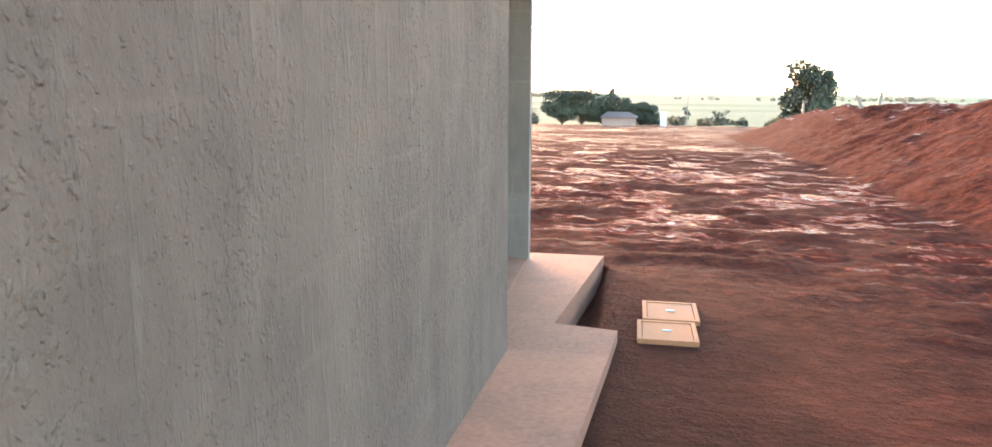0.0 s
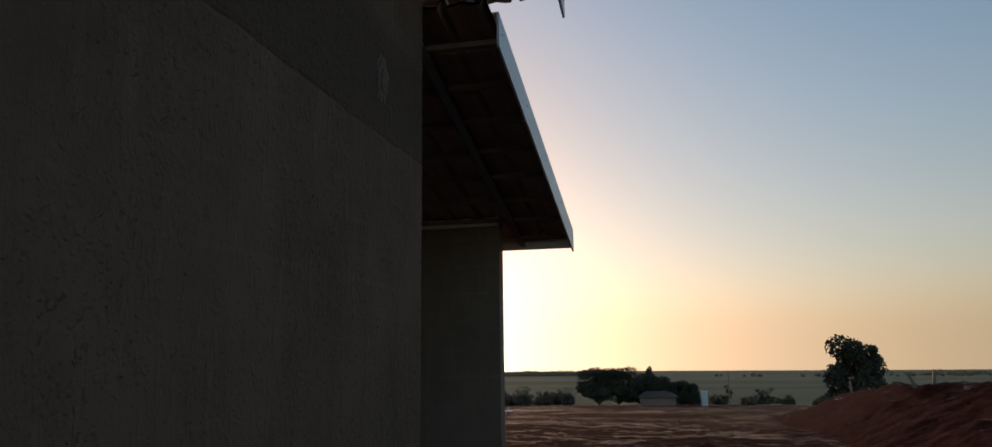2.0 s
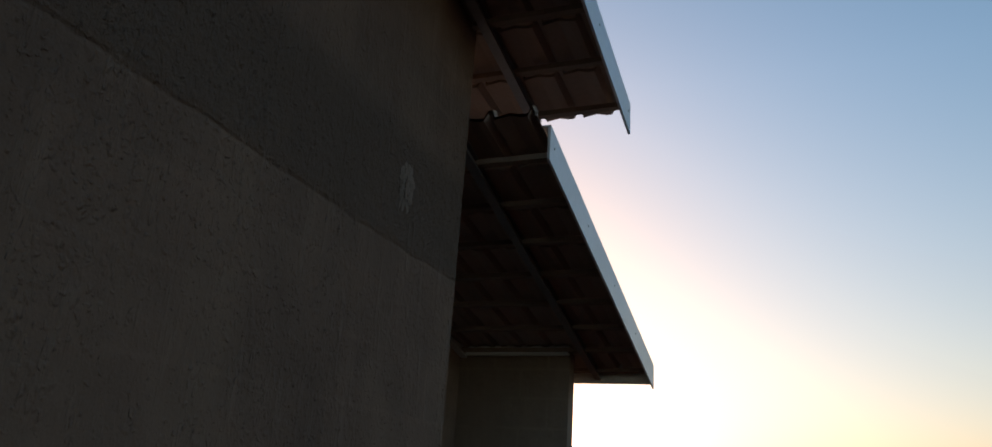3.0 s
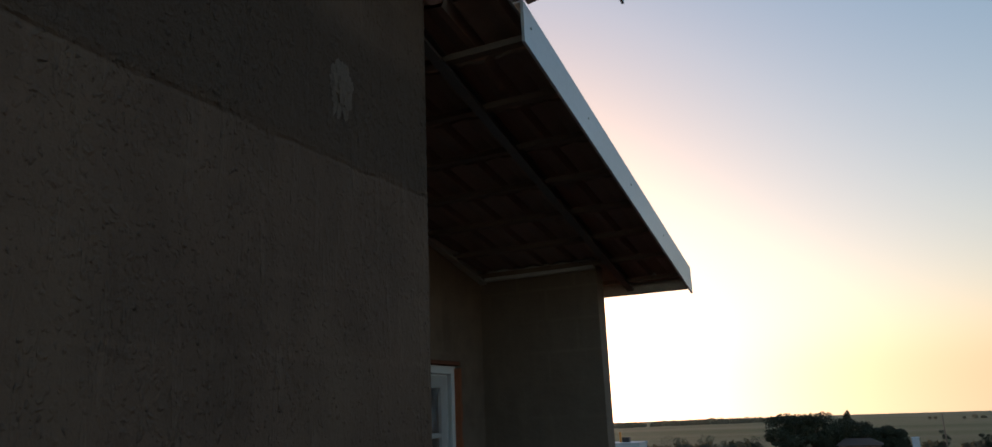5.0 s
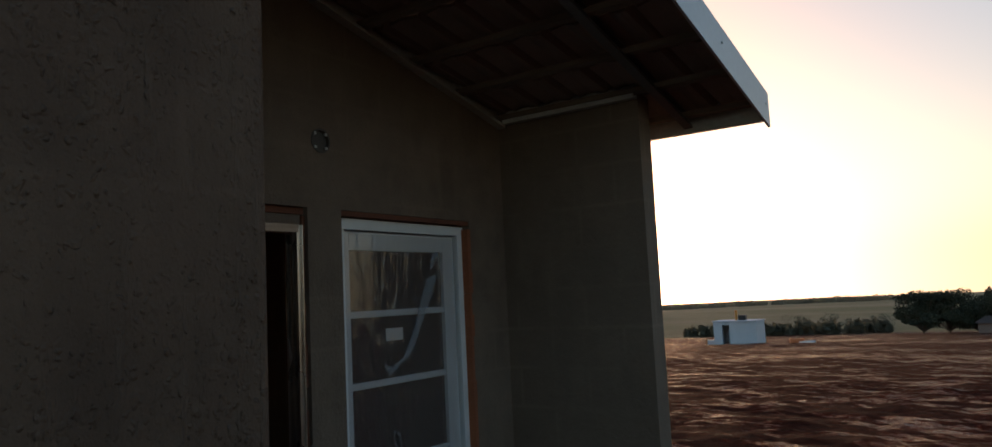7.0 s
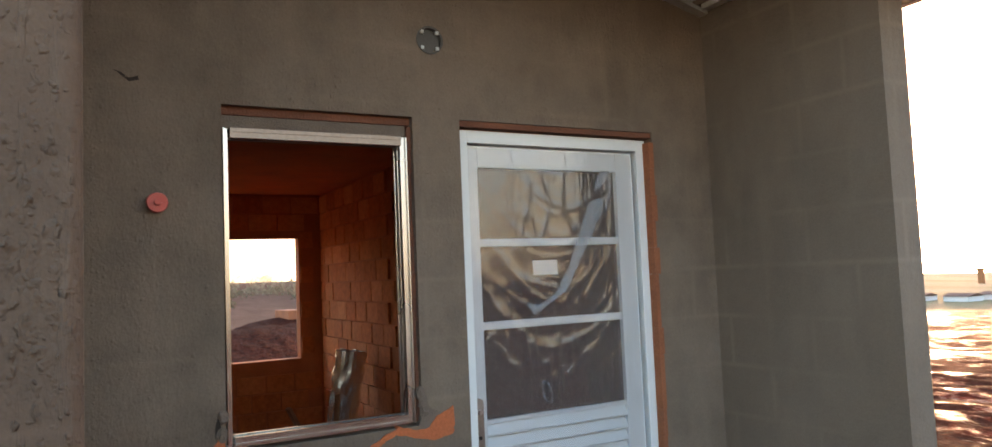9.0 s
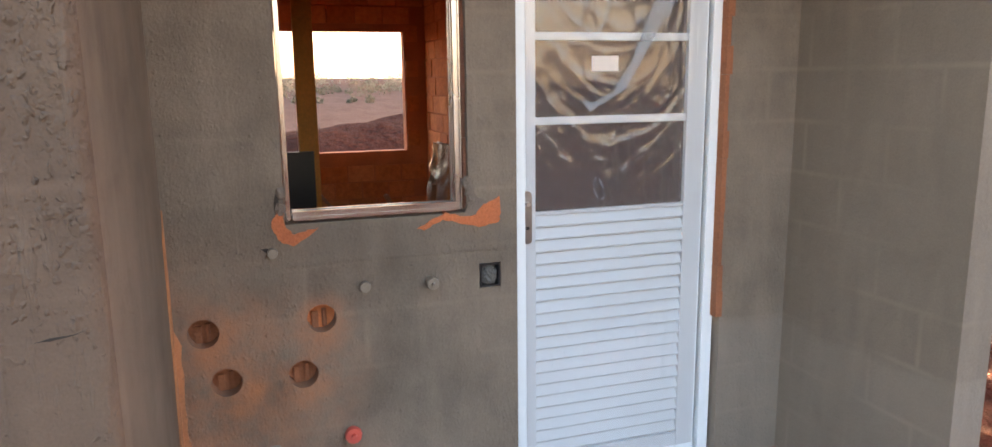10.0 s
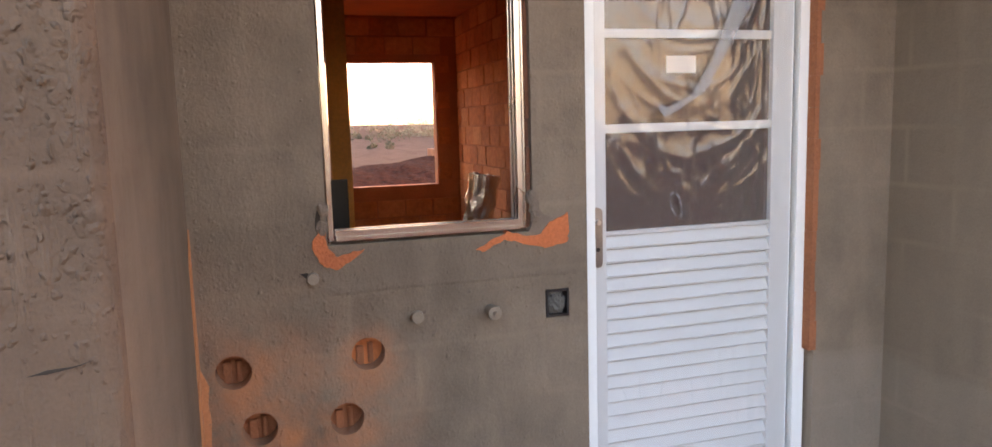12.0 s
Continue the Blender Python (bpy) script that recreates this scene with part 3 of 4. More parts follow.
bm = slab([(0.0, -8.3), (0.5, -8.3), (0.523, -1.41), (0.62, 0.0), (0.66, 0.49), (0.23, 0.57), (0.48, 2.74), (-0.24, 2.74), (-0.2, 2.476), (-0.2, 0.0), (0.0, 0.0)], [], lambda u, v: (u, v, -0.27), (0, 0, 0.266))
for v in bm.verts:
    v.co.z += 0.095 * max(0.0, -v.co.y) - 0.012 * max(0.0, v.co.y)
bmesh.ops.triangulate(bm, faces=bm.faces[:])
thing("pavement", bm,
      M_CAP, "narrow concrete path stained with red earth", "pavement", "structure")

# ---- roofs ----


def sloped(x0, x1, y0, y1, f, lo, hi, bm=None):
    """A bar or plate between y0 and y1 whose under and upper sides follow the slope f."""
    bm = bm or bmesh.new()
    pts = [(x, y, f(y) + h) for h in (lo, hi) for x, y in ((x0, y0), (x1, y0), (x1, y1), (x0, y1))]
    vs = [bm.verts.new(p) for p in pts]
    for q in ((3, 2, 1, 0), (4, 5, 6, 7), (0, 1, 5, 4), (1, 2, 6, 5), (2, 3, 7, 6), (3, 0, 4, 7)):
        bm.faces.new([vs[i] for i in q])
    return bm


def wave_tiles(x0, x1, y0, y1, f):
    """Rows of ribbed tiles, one mesh: their wavy undersides show from below."""
    bm = bmesh.new()
    course, pitch = 0.34, 0.20
    y = y1
    prof = [(0.0, 0.0), (0.07, 0.012), (0.12, 0.0), (0.15, 0.0), (0.17, 0.035), (0.19, 0.035)]
    while y > y0:
        ya, yb = max(y - course - 0.04, y0), y
        line = []
        x = x0
        while x < x1:
            for dx, dz in prof:
                if x + dx < x1:
                    line.append((x + dx, dz))
            x += pitch
        line.append((x1, 0.0))
        rows = []
        for yy, lift in ((ya, 0.0), (yb, 0.028)):
            for th in (0.0, 0.014):
                rows.append([bm.verts.new((px, yy, f(yy) + 0.004 + dz + lift + th)) for px, dz in line])
        for k in range(len(line) - 1):
            for a, b in ((0, 2), (3, 1), (1, 0), (2, 3)):
                bm.faces.new((rows[a][k], rows[a][k + 1], rows[b][k + 1], rows[b][k]))
        y -= course
    bmesh.ops.recalc_face_normals(bm, faces=bm.faces[:])
    return bm


def c_bar(x0, x1, y0, y1, f, h):
    """A cold-rolled C section along the slope, open to one side."""
    bm = bmesh.new()
    t = 0.004
    sloped(x0, x0 + t, y0, y1, f, -h, 0, bm)
    sloped(x0 + t, x1, y0, y1, f, -h, -h + t, bm)
    sloped(x0 + t, x1, y0, y1, f, -t, 0, bm)
    sloped(x1 - t, x1, y0, y1, f, -h + t, -h + 0.016, bm)
    return bm


def roof(y0, y1, f, xe, rafters, label, xin):
    r = holder("roof", (xe, y1, f(y1)), label, "roof", kind="structure")
    part("tiles", wave_tiles(xin, xe - 0.004, y0, y1, f), M_TILE, r, "brown ribbed roof tiles")
    fy0 = max(y0, 0.19) if y0 > -1 else y0
    fascia = part("fascia", sloped(xe, xe + 0.012, fy0, y1 + 0.01, f, -0.085, 0.075), M_FASCIA, r, "pale zinc-coloured fascia strip")
    lip = sloped(xe - 0.03, xe + 0.012, fy0, y1 + 0.01, f, 0.076, 0.084)
    part("fascia_lip", lip, M_FASCIA, fascia)
    for k in range(9):
        yy = y1 - 0.045 - 0.62 * k
        if yy > fy0:
            part("rivet", tube(bmesh.new(), (xe + 0.011, yy, f(yy) + 0.01), (xe + 0.017, yy, f(yy) + 0.01), 0.007, 0.005, 8), M_STEEL, fascia)
    for rx in rafters:
        part("rafter", c_bar(rx, rx + 0.045, y0, y1 - 0.06, f, 0.055), M_RAFTER, r, "galvanised steel rafter")
    yb = y1 - 0.14
    while yb > y0:
        part("batten", sloped(xin, xe - 0.012, yb, yb + 0.03, f, -0.026, 0.0), M_BATTEN, r, "thin dark batten")
        yb -= 0.34
    return r


low_roof = roof(0.02, 2.78, under, 0.29, (-0.11,), "low tiled roof with steel rafters over the recess", -5.9)
part("eave_board", boxes((-5.9, 0.286, 2.74, 2.777, under(2.78) - 0.06, under(2.78) + 0.105)), M_STEEL, low_roof, "grey eave strip")
part("wall_beam", c_bar(XB + 0.003, XB + 0.05, 0.10, YW0 - 0.004, lambda y: under(y) + 0.03, 0.085), M_STEEL, low_roof, "galvanised steel beam along the wall")
zb = under(YW0) - 0.04
part("wing_beam", boxes((XB + 0.055, XW, YW0 - 0.045, YW0 - 0.003, zb, zb + 0.004),
                        (XB + 0.055, XW, YW0 - 0.007, YW0 - 0.003, zb + 0.004, zb + 0.075),
                        (XB + 0.055, XW, YW0 - 0.045, YW0 - 0.041, zb + 0.004, zb + 0.022)), M_STEEL, low_roof, "galvanised steel beam on the wing wall")
high_roof = roof(-8.5, 0.735, under_a, 0.53, (0.045,), "high tiled roof with a pale fascia", -5.9)

# ---- door ----
door = holder("door_1", (-1.08, 1.6, 0.0), "white aluminium door with louvred lower half, glazed top still in wrapping film", "door", kind="structure")
Y0, Y1 = 1.18, 2.012
part("frame_jamb", boxes((-1.13, -1.055, Y0, Y0 + 0.022, 0.0, 2.12), (-1.062, -1.05, Y0 - 0.012, Y0 + 0.03, 0.0, 2.13)), M_WHITE, door)
part("frame_jamb", boxes((-1.13, -1.055, Y1 - 0.022, Y1, 0.0, 2.12), (-1.062, -1.05, Y1 - 0.034, Y1 + 0.012, 0.0, 2.13)), M_WHITE, door)
part("frame_head", boxes((-1.13, -1.055, Y0 + 0.022, Y1 - 0.022, 2.085, 2.12), (-1.061, -1.049, Y0 + 0.03, Y1 - 0.034, 2.085, 2.13)), M_WHITE, door)
part("threshold", boxes((-1.13, -1.04, Y0 + 0.022, Y1 - 0.022, 0.0, 0.022), bevel=0.003), M_WHITE, door)
leaf = part("door_leaf", boxes((-1.115, -1.075, Y0 + 0.03, 1.261, 0.03, 2.08), (-1.115, -1.075, 1.888, Y1 - 0.04, 0.03, 2.08),
                               (-1.115, -1.075, 1.261, 1.888, 2.0, 2.08), (-1.115, -1.075, 1.261, 1.888, 0.03, 0.115), bevel=0.003), M_WHITE, door)
G0, G1 = 1.261, 1.888
ZL = 1.075
nsl = 20
for k in range(nsl):
    z0 = 0.117 + (ZL - 0.117) * k / nsl
    z1 = 0.117 + (ZL - 0.117) * (k + 1) / nsl
    bm = bmesh.new()
    prof = ((-1.1, z0), (-1.079, z0 + 0.004), (-1.077, z0 + 0.010), (-1.094, z1 - 0.003), (-1.1, z1 - 0.0005))
    for py in (G0, G1):
        for px, pz in prof:
            bm.verts.new((px, py, pz))
    bm.verts.ensure_lookup_table()
    m = len(prof)
    for q in range(m):
        bm.faces.new((bm.verts[q], bm.verts[(q + 1) % m], bm.verts[m + (q + 1) % m], bm.verts[m + q]))
    bm.faces.new([bm.verts[q] for q in range(m)][::-1])
    bm.faces.new([bm.verts[m + q] for q in range(m)])
    bmesh.ops.recalc_face_normals(bm, faces=bm.faces[:])
    part("slat", bm, M_WHITE, leaf)
for zb in (1.724, 1.423, ZL):
    part("glazing_bar", boxes((-1.11, -1.08, G0, G1, zb - 0.014 if zb != ZL else zb, zb + 0.014), bevel=0.002), M_WHITE, leaf)
for za, zb in ((ZL + 0.014, 1.409), (1.437, 1.71), (1.738, 2.0)):
    pane = part("pane", boxes((-1.098, -1.094, G0, G1, za, zb)), M_GLASS, leaf, "dark clear glass")
    pane.visible_shadow = False
oval = [(1.225 + 0.0175 * math.cos(t), (1.155 if math.sin(t) >= 0 else 0.993) + 0.0175 * math.sin(t)) for t in (2 * math.pi * k / 24 for k in range(24))]
plate = part("door_handle", slab(oval, [], lambda u, v: (-1.076, u, v), (0.012, 0, 0)), M_PLATE, leaf, "long oval lock plate in grey metal")
part("lever", tube(bmesh.new(), (-1.065, 1.225, 1.125), (-1.052, 1.225, 1.125), 0.009, 0.008), M_ALU, plate)
part("keyhole", tube(bmesh.new(), (-1.065, 1.225, 1.035), (-1.062, 1.225, 1.035), 0.007), M_DARK, plate)
part("sticker", boxes((-1.0938, -1.0932, 1.49, 1.60, 1.60, 1.655)), M_PAPER, leaf, "small white maker's sticker")


TEAR = (1.513, 1.165)


def crease(a, b, c, power):
    return (1 - min(1.0, abs(noise.noise((a, b, c))) * 1.6)) ** power


def film_sheet(y0, y1, z0, z1, ny, nz, x):
    """Loose wrapping film: gathers under the top rail, swags hanging between the stiles, long pulls down one side, one tear."""
    bm = bmesh.new()
    grid = []
    for j in range(nz + 1):
        row = []
        for i in range(ny + 1):
            a, b = i / ny, j / nz
            y, z = y0 + (y1 - y0) * a, z0 + (z1 - z0) * b
            side = (2 * a - 1) ** 2
            u = b - 0.16 * side
            high = smooth01((b - 0.45) * 5)
            fold = noise.noise((a * 1.7, u * 5.0, 2.0)) * 0.005
            fold += crease(a * 1.6 + 1.5 * b, u * 11, 6.0, 9) * 0.0055 * high
            fold += crease(a * 4.2, u * 25, 4.0, 8) * 0.003 * smooth01((b - 0.42) * 8) * (1 - side)
            fold += crease(a * 13 + 2 * b, b * 2.5, 3.0, 10) * 0.006 * side
            fold += crease(a * 22, b * 5, 9.0, 6) * 0.006 * smooth01((b - 0.90) * 14)
            for line, lean in ((0.80, 0.10), (0.86, 0.05), (0.91, 0.02), (0.30, -0.06)):
                off = (a - line - lean * (b - 0.4)) * 70
                fold += 0.004 * math.exp(-off * off)
            fold += crease(a * 5, b * 14, 1.0, 9) * 0.0016 * (1 - high)
            edge = min(1, 10 * min(a, 1 - a)) * min(1, 10 * min(b, 1 - b) + 0.2)
            row.append(bm.verts.new((x + 0.005 + 0.6 * fold * edge, y, z)))
        grid.append(row)
    for j in range(nz):
        for i in range(ny):
            c = grid[j][i].co
            if ((c.y - TEAR[0] + 0.25 * (c.z - TEAR[1])) / 0.018) ** 2 + ((c.z - TEAR[1]) / 0.04) ** 2 > 1:
                bm.faces.new((grid[j][i], grid[j][i + 1], grid[j + 1][i + 1], grid[j + 1][i]))
    return bm


film = part("film", film_sheet(Y0 + 0.04, Y1 - 0.05, 0.06, 2.07, 130, 280, -1.074), M_FILM, leaf, "crumpled clear wrapping film", True)
film.visible_shadow = False
bm = bmesh.new()
rim = [(-1.066, TEAR[0] + 0.019 * math.cos(t) - 0.25 * 0.042 * math.sin(t), TEAR[1] + 0.042 * math.sin(t)) for t in (2 * math.pi * k / 20 for k in range(20))]
for k in range(20):
    tube(bm, rim[k], rim[(k + 1) % 20], 0.0022 + 0.0014 * math.sin(k * 1.3), None, 6)
part("tear_rim", bm, M_TAPE, leaf, "curled edge of a tear in the film")
part("loose_fold", slab([(1.82, 1.898), (1.738, 1.876), (1.684, 1.751), (1.636, 1.638), (1.561, 1.525), (1.479, 1.486), (1.431, 1.503), (1.465, 1.452), (1.534, 1.490), (1.615, 1.537), (1.663, 1.616), (1.724, 1.718), (1.786, 1.819)], [],
                        lambda u, v: (-1.058, u, v), (0.002, 0, 0)), M_TAPE, leaf, "loose pale blue fold of film")
part("loose_fold", slab([(1.80, 2.0), (1.775, 1.96), (1.765, 1.915), (1.79, 1.93), (1.83, 1.965), (1.845, 2.0)], [], lambda u, v: (-1.058, u, v), (0.002, 0, 0)), M_TAPE, leaf, "loose pale blue fold of film")
bm = bmesh.new()
rnd = random.Random(8)
for k in range(14):
    z0 = 0.62 + 0.107 * k
    box(bm, -1.08, XB + 0.002 + 0.004 * rnd.random(), 2.014, 2.028 + 0.016 * rnd.random(), z0, z0 + 0.106)
thing("trim_clay_joint", bm, M_CLAYRED, "raw orange clay joint beside the door frame", "trim", "structure")

# raw clay strips under the lintels, recess shade painted into them
thing("trim_clay_soffit", boxes((-1.05, XB - 0.004, DOOR[0] + 0.002, DOOR[1] - 0.002, 2.136, 2.156)), M_CLAYSHADED, "raw clay under the door lintel, darkened as if in shade", "trim", "structure")
thing("trim_clay_soffit", boxes((-1.14, XB - 0.022, HOLE[0] + 0.002, HOLE[1] - 0.002, 2.130, 2.155)), M_CLAYSHADED, "raw clay under the window lintel, darkened as if in shade", "trim", "structure")

# ---- window ----
win = holder("window_1", (-1.075, 0.65, 1.15), "unglazed aluminium window frame set in a rough opening", "window", kind="structure")
a, b, c, d = WIN
c -= 0.006
d -= 0.047
for name, y0, y1, z0, z1 in (("frame_jamb", a + 0.004, a + 0.016, c, d), ("frame_jamb", b - 0.024, b - 0.006, c, d)):
    for x0 in (-1.03, -1.06, -1.09):
        part(name, boxes((x0 - 0.012, x0, y0, y1, z0, z1), bevel=0.002), M_ALU, win)
    part("frame_web", boxes((-1.11, -1.02, y0 - 0.003 if y0 < 0.6 else y1, y0 if y0 < 0.6 else y1 + 0.003, z0, z1)), M_ALU, win)
part("frame_sill", boxes((-1.11, -1.02, a + 0.022, b - 0.022, c, c + 0.012), (-1.035, -1.023, a + 0.022, b - 0.022, c + 0.012, c + 0.03), (-1.08, -1.068, a + 0.022, b - 0.022, c + 0.012, c + 0.03)), M_ALU, win)
part("frame_head", boxes((-1.11, -1.02, a + 0.022, b - 0.022, d - 0.012, d), (-1.035, -1.023, a + 0.022, b - 0.022, d - 0.03, d - 0.012), (-1.08, -1.068, a + 0.022, b - 0.022, d - 0.03, d - 0.012)), M_DUSTYALU, win, "dusty aluminium head rail")
thing("trim_lintel", boxes((-1.145, -1.040, a, b, d + 0.003, 2.128)), M_DAB, "mortar packed over the window frame", "trim", "structure")

rnd = random.Random(5)
bm = bmesh.new()
for k in range(12):
    z0 = 1.13 + 0.083 * k
    box(bm, -1.14, XB - 0.026 + 0.012 * rnd.random(), b + 0.002 + 0.004 * rnd.random(), HOLE[1] - 0.001, z0, z0 + 0.081)
thing("trim_clay_joint", bm, M_CLAYSHADED, "raw clay joint beside the window frame, darkened as if in shade", "trim", "structure")


def ragged(pts, seed, size=0.0035, cut=4):
    """The outline with torn, uneven edges."""
    rnd = random.Random(seed)
    out = []
    for (u0, v0), (u1, v1) in zip(pts, pts[1:] + pts[:1]):
        out += [(u0 + (u1 - u0) * k / cut + rnd.uniform(-size, size), v0 + (v1 - v0) * k / cut + rnd.uniform(-size, size)) for k in range(cut)]
    return out


def patch(pts, label):
    return thing("trim_clay_patch", slab(ragged(pts, len(pts)), [], lambda u, v: (XB + 0.005, u, v), (-0.03, 0, 0)), M_CLAYPATCH, label, "trim", "structure")


patch([(0.342, 1.162), (0.323, 1.128), (0.331, 1.088), (0.355, 1.062), (0.387, 1.046), (0.43, 1.072), (0.466, 1.100), (0.439, 1.098), (0.394, 1.086), (0.370, 1.108), (0.360, 1.157)],
      "raw clay patch under the window corner")
patch([(0.803, 1.073), (0.85, 1.100), (0.904, 1.124), (0.957, 1.109), (1.002, 1.105), (1.03, 1.135), (1.054, 1.153), (1.099, 1.170), (1.102, 1.12), (1.099, 1.078), (1.024, 1.067), (0.934, 1.088), (0.893, 1.102), (0.822, 1.068)],
      "raw clay patch under the window corner")


def mortar_patch(pts):
    return thing("trim_mortar_patch", slab(ragged(pts, 3, 0.003, 3), [], lambda u, v: (XB + 0.003, u, v), (-0.03, 0, 0)), M_DAB, "grey mortar packed in at the window corner", "trim", "structure")


mortar_patch([(0.972, 1.118), (0.990, 1.108), (1.008, 1.110), (1.030, 1.138), (1.052, 1.157), (1.02, 1.166), (0.995, 1.20), (0.990, 1.24), (0.988, 1.16)])
mortar_patch([(0.372, 1.114), (0.394, 1.089), (0.43, 1.098), (0.445, 1.114), (0.41, 1.116)])
rnd = random.Random(12)
edge = [(XB, 0.0)] + [(XB + (0.105 + 0.018 * rnd.random()) * (1.0 - 0.030 * k), 0.05 * k) for k in range(1, 23)] + [(XB + 0.006, 1.16), (XB, 1.19)]
thing("trim_clay_edge", slab(edge, [], lambda u, v: (u, 0.004, v), (0, -0.02, 0)), M_CLAYDUST, "red clay showing along the inner corner of the render", "trim", "structure")
edge = [(0.0, 0.0)] + [(0.016 + 0.012 * rnd.random(), 0.05 * k) for k in range(1, 16)] + [(0.004, 0.80), (0.0, 0.84)]
thing("trim_clay_edge", slab(edge, [], lambda u, v: (XB + 0.004, u, v), (-0.02, 0, 0)), M_CLAYDUST, "red clay showing along the inner corner of the render", "trim", "structure")

# ---- pipe ends and boxes in the recess wall ----
for (y, z), inner in zip(HOLES, (M_CLAYRED, M_CLAYRED, M_CLAYRED, M_CLAY)):
    niche = holder("pipe_hole", (XB, y, z), "round hole cut through render showing clay brick and pipe", "hole", "pipe holes in the recess wall", "structure")
    bm = bmesh.new()
    tube(bm, (XB - 0.060, y, z), (XB - 0.14, y, z), 0.0485, 0.0485, 24)
    part("clay_back", bm, inner, niche)
    part("pipe", tube(bmesh.new(), (XB - 0.052, y + 0.012, z - 0.04), (XB - 0.052, y + 0.012, z + 0.02), 0.008), M_CLAYRED, niche)
    part("clay_shard", boxes((XB - 0.062, XB - 0.048, y - 0.03, y - 0.008, z - 0.045, z + 0.012), bevel=0.003), M_CLAYRED, niche)


def pipe_stub(y, z, r, length, mat, label, cap):
    s = holder("pipe_stub", (XB, y, z), label, "pipe", "pipe stubs on the recess wall")
    bm = bmesh.new()
    tube(bm, (XB - 0.02, y, z), (XB + length, y, z), r, r * 0.96, 16)
    part("pipe", bm, mat, s)
    part("cap", tube(bmesh.new(), (XB + length - 0.004, y, z), (XB + length + 0.01, y, z), r * 1.25, r * 1.15, 16), mat, s)
    if cap:
        part("plug", tube(bmesh.new(), (XB + length + 0.009, y, z), (XB + length + 0.022, y, z), r * 0.45, r * 0.4, 6), mat, s)
    return s


pipe_stub(0.613, 0.89, 0.016, 0.012, M_PVC, "short beige pipe end in the render", False)
pipe_stub(0.841, 0.887, 0.018, 0.045, M_PVC, "beige pipe elbow with a pale end", True)
pipe_stub(0.185, 1.853, 0.024, 0.02, M_RED, "round red plastic plug in the render", True)
pipe_stub(0.548, 0.367, 0.024, 0.025, M_RED, "round red plastic plug low on the wall", True)
pipe_stub(0.32, 1.03, 0.014, 0.012, M_PVC, "small mortar-covered pipe end", False)
drain = holder("drain_pipe", (XB + 0.03, 0.286, 0.0), "beige drain pipe rising from the floor", "pipe")
part("pipe", tube(bmesh.new(), (XB + 0.03, 0.286, 0.0), (XB + 0.03, 0.286, 0.28), 0.021, 0.021, 20), M_PVC, drain)
part("collar", tube(bmesh.new(), (XB + 0.03, 0.286, 0.25), (XB + 0.03, 0.286, 0.31), 0.026, 0.025, 20), M_PVC, drain)
for q in range(3):
    part("thread_ring", tube(bmesh.new(), (XB + 0.03, 0.286, 0.252 + 0.014 * q), (XB + 0.03, 0.286, 0.259 + 0.014 * q), 0.0285, 0.0285, 20), M_RING, drain, "pale threaded ring")
part("elbow", tube(bmesh.new(), (XB + 0.03, 0.286, 0.31), (XB - 0.01, 0.286, 0.35), 0.024, 0.022, 20), M_PVC, drain)
ebox = holder("switch_box", (XB, 1.062, 0.886), "empty black electrical box with crumpled wires", "switch box")
part("box", slab(rect(1.025, 1.099, 0.844, 0.928), [rect(1.03, 1.094, 0.849, 0.923)], lambda u, v: (XB + 0.003, u, v), (-0.05, 0, 0)), M_DARK, ebox)
part("back", boxes((XB - 0.045, XB - 0.041, 1.025, 1.099, 0.844, 0.928)), M_DARK, ebox)
for q in range(4):
    part("wire", tube(bmesh.new(), (XB - 0.04, 1.038 + 0.012 * q, 0.853), (XB - 0.005, 1.042 + 0.014 * (3 - q), 0.911), 0.004, 0.004, 6), M_DARK, ebox)
bm = bmesh.new()
bmesh.ops.create_icosphere(bm, subdivisions=4, radius=1.0)
for v in bm.verts:
    q = 1 + 0.35 * abs(noise.noise(v.co * 3.1)) + 0.25 * noise.noise(v.co * 7)
    v.co = Vector((XB - 0.018 + v.co.x * 0.018 * q, 1.062 + v.co.y * 0.029 * q, 0.886 + v.co.z * 0.034 * q))
part("stuffing", bm, M_GREY, ebox, "crumpled grey plastic stuffed in the box")
lbox = holder("lamp_box", (XB, 1.062, 2.432), "round grey electrical box for a wall lamp", "electrical box")
part("rim", slab(circle(1.062, 2.432, 0.05), [circle(1.062, 2.432, 0.043)], lambda u, v: (XB + 0.004, u, v), (-0.045, 0, 0)), M_GREY, lbox)
for q in range(4):
    a0 = math.pi / 4 + math.pi / 2 * q
    ty, tz = 1.062 + 0.040 * math.cos(a0), 2.432 + 0.040 * math.sin(a0)
    part("tab", boxes((XB - 0.004, XB + 0.005, ty - 0.006, ty + 0.006, tz - 0.006, tz + 0.006), bevel=0.002), M_STEEL, lbox, "grey metal fixing tab")
part("back", tube(bmesh.new(), (XB - 0.03, 1.062, 2.432), (XB - 0.012, 1.062, 2.432), 0.05, 0.05, 24), M_GREY, lbox)

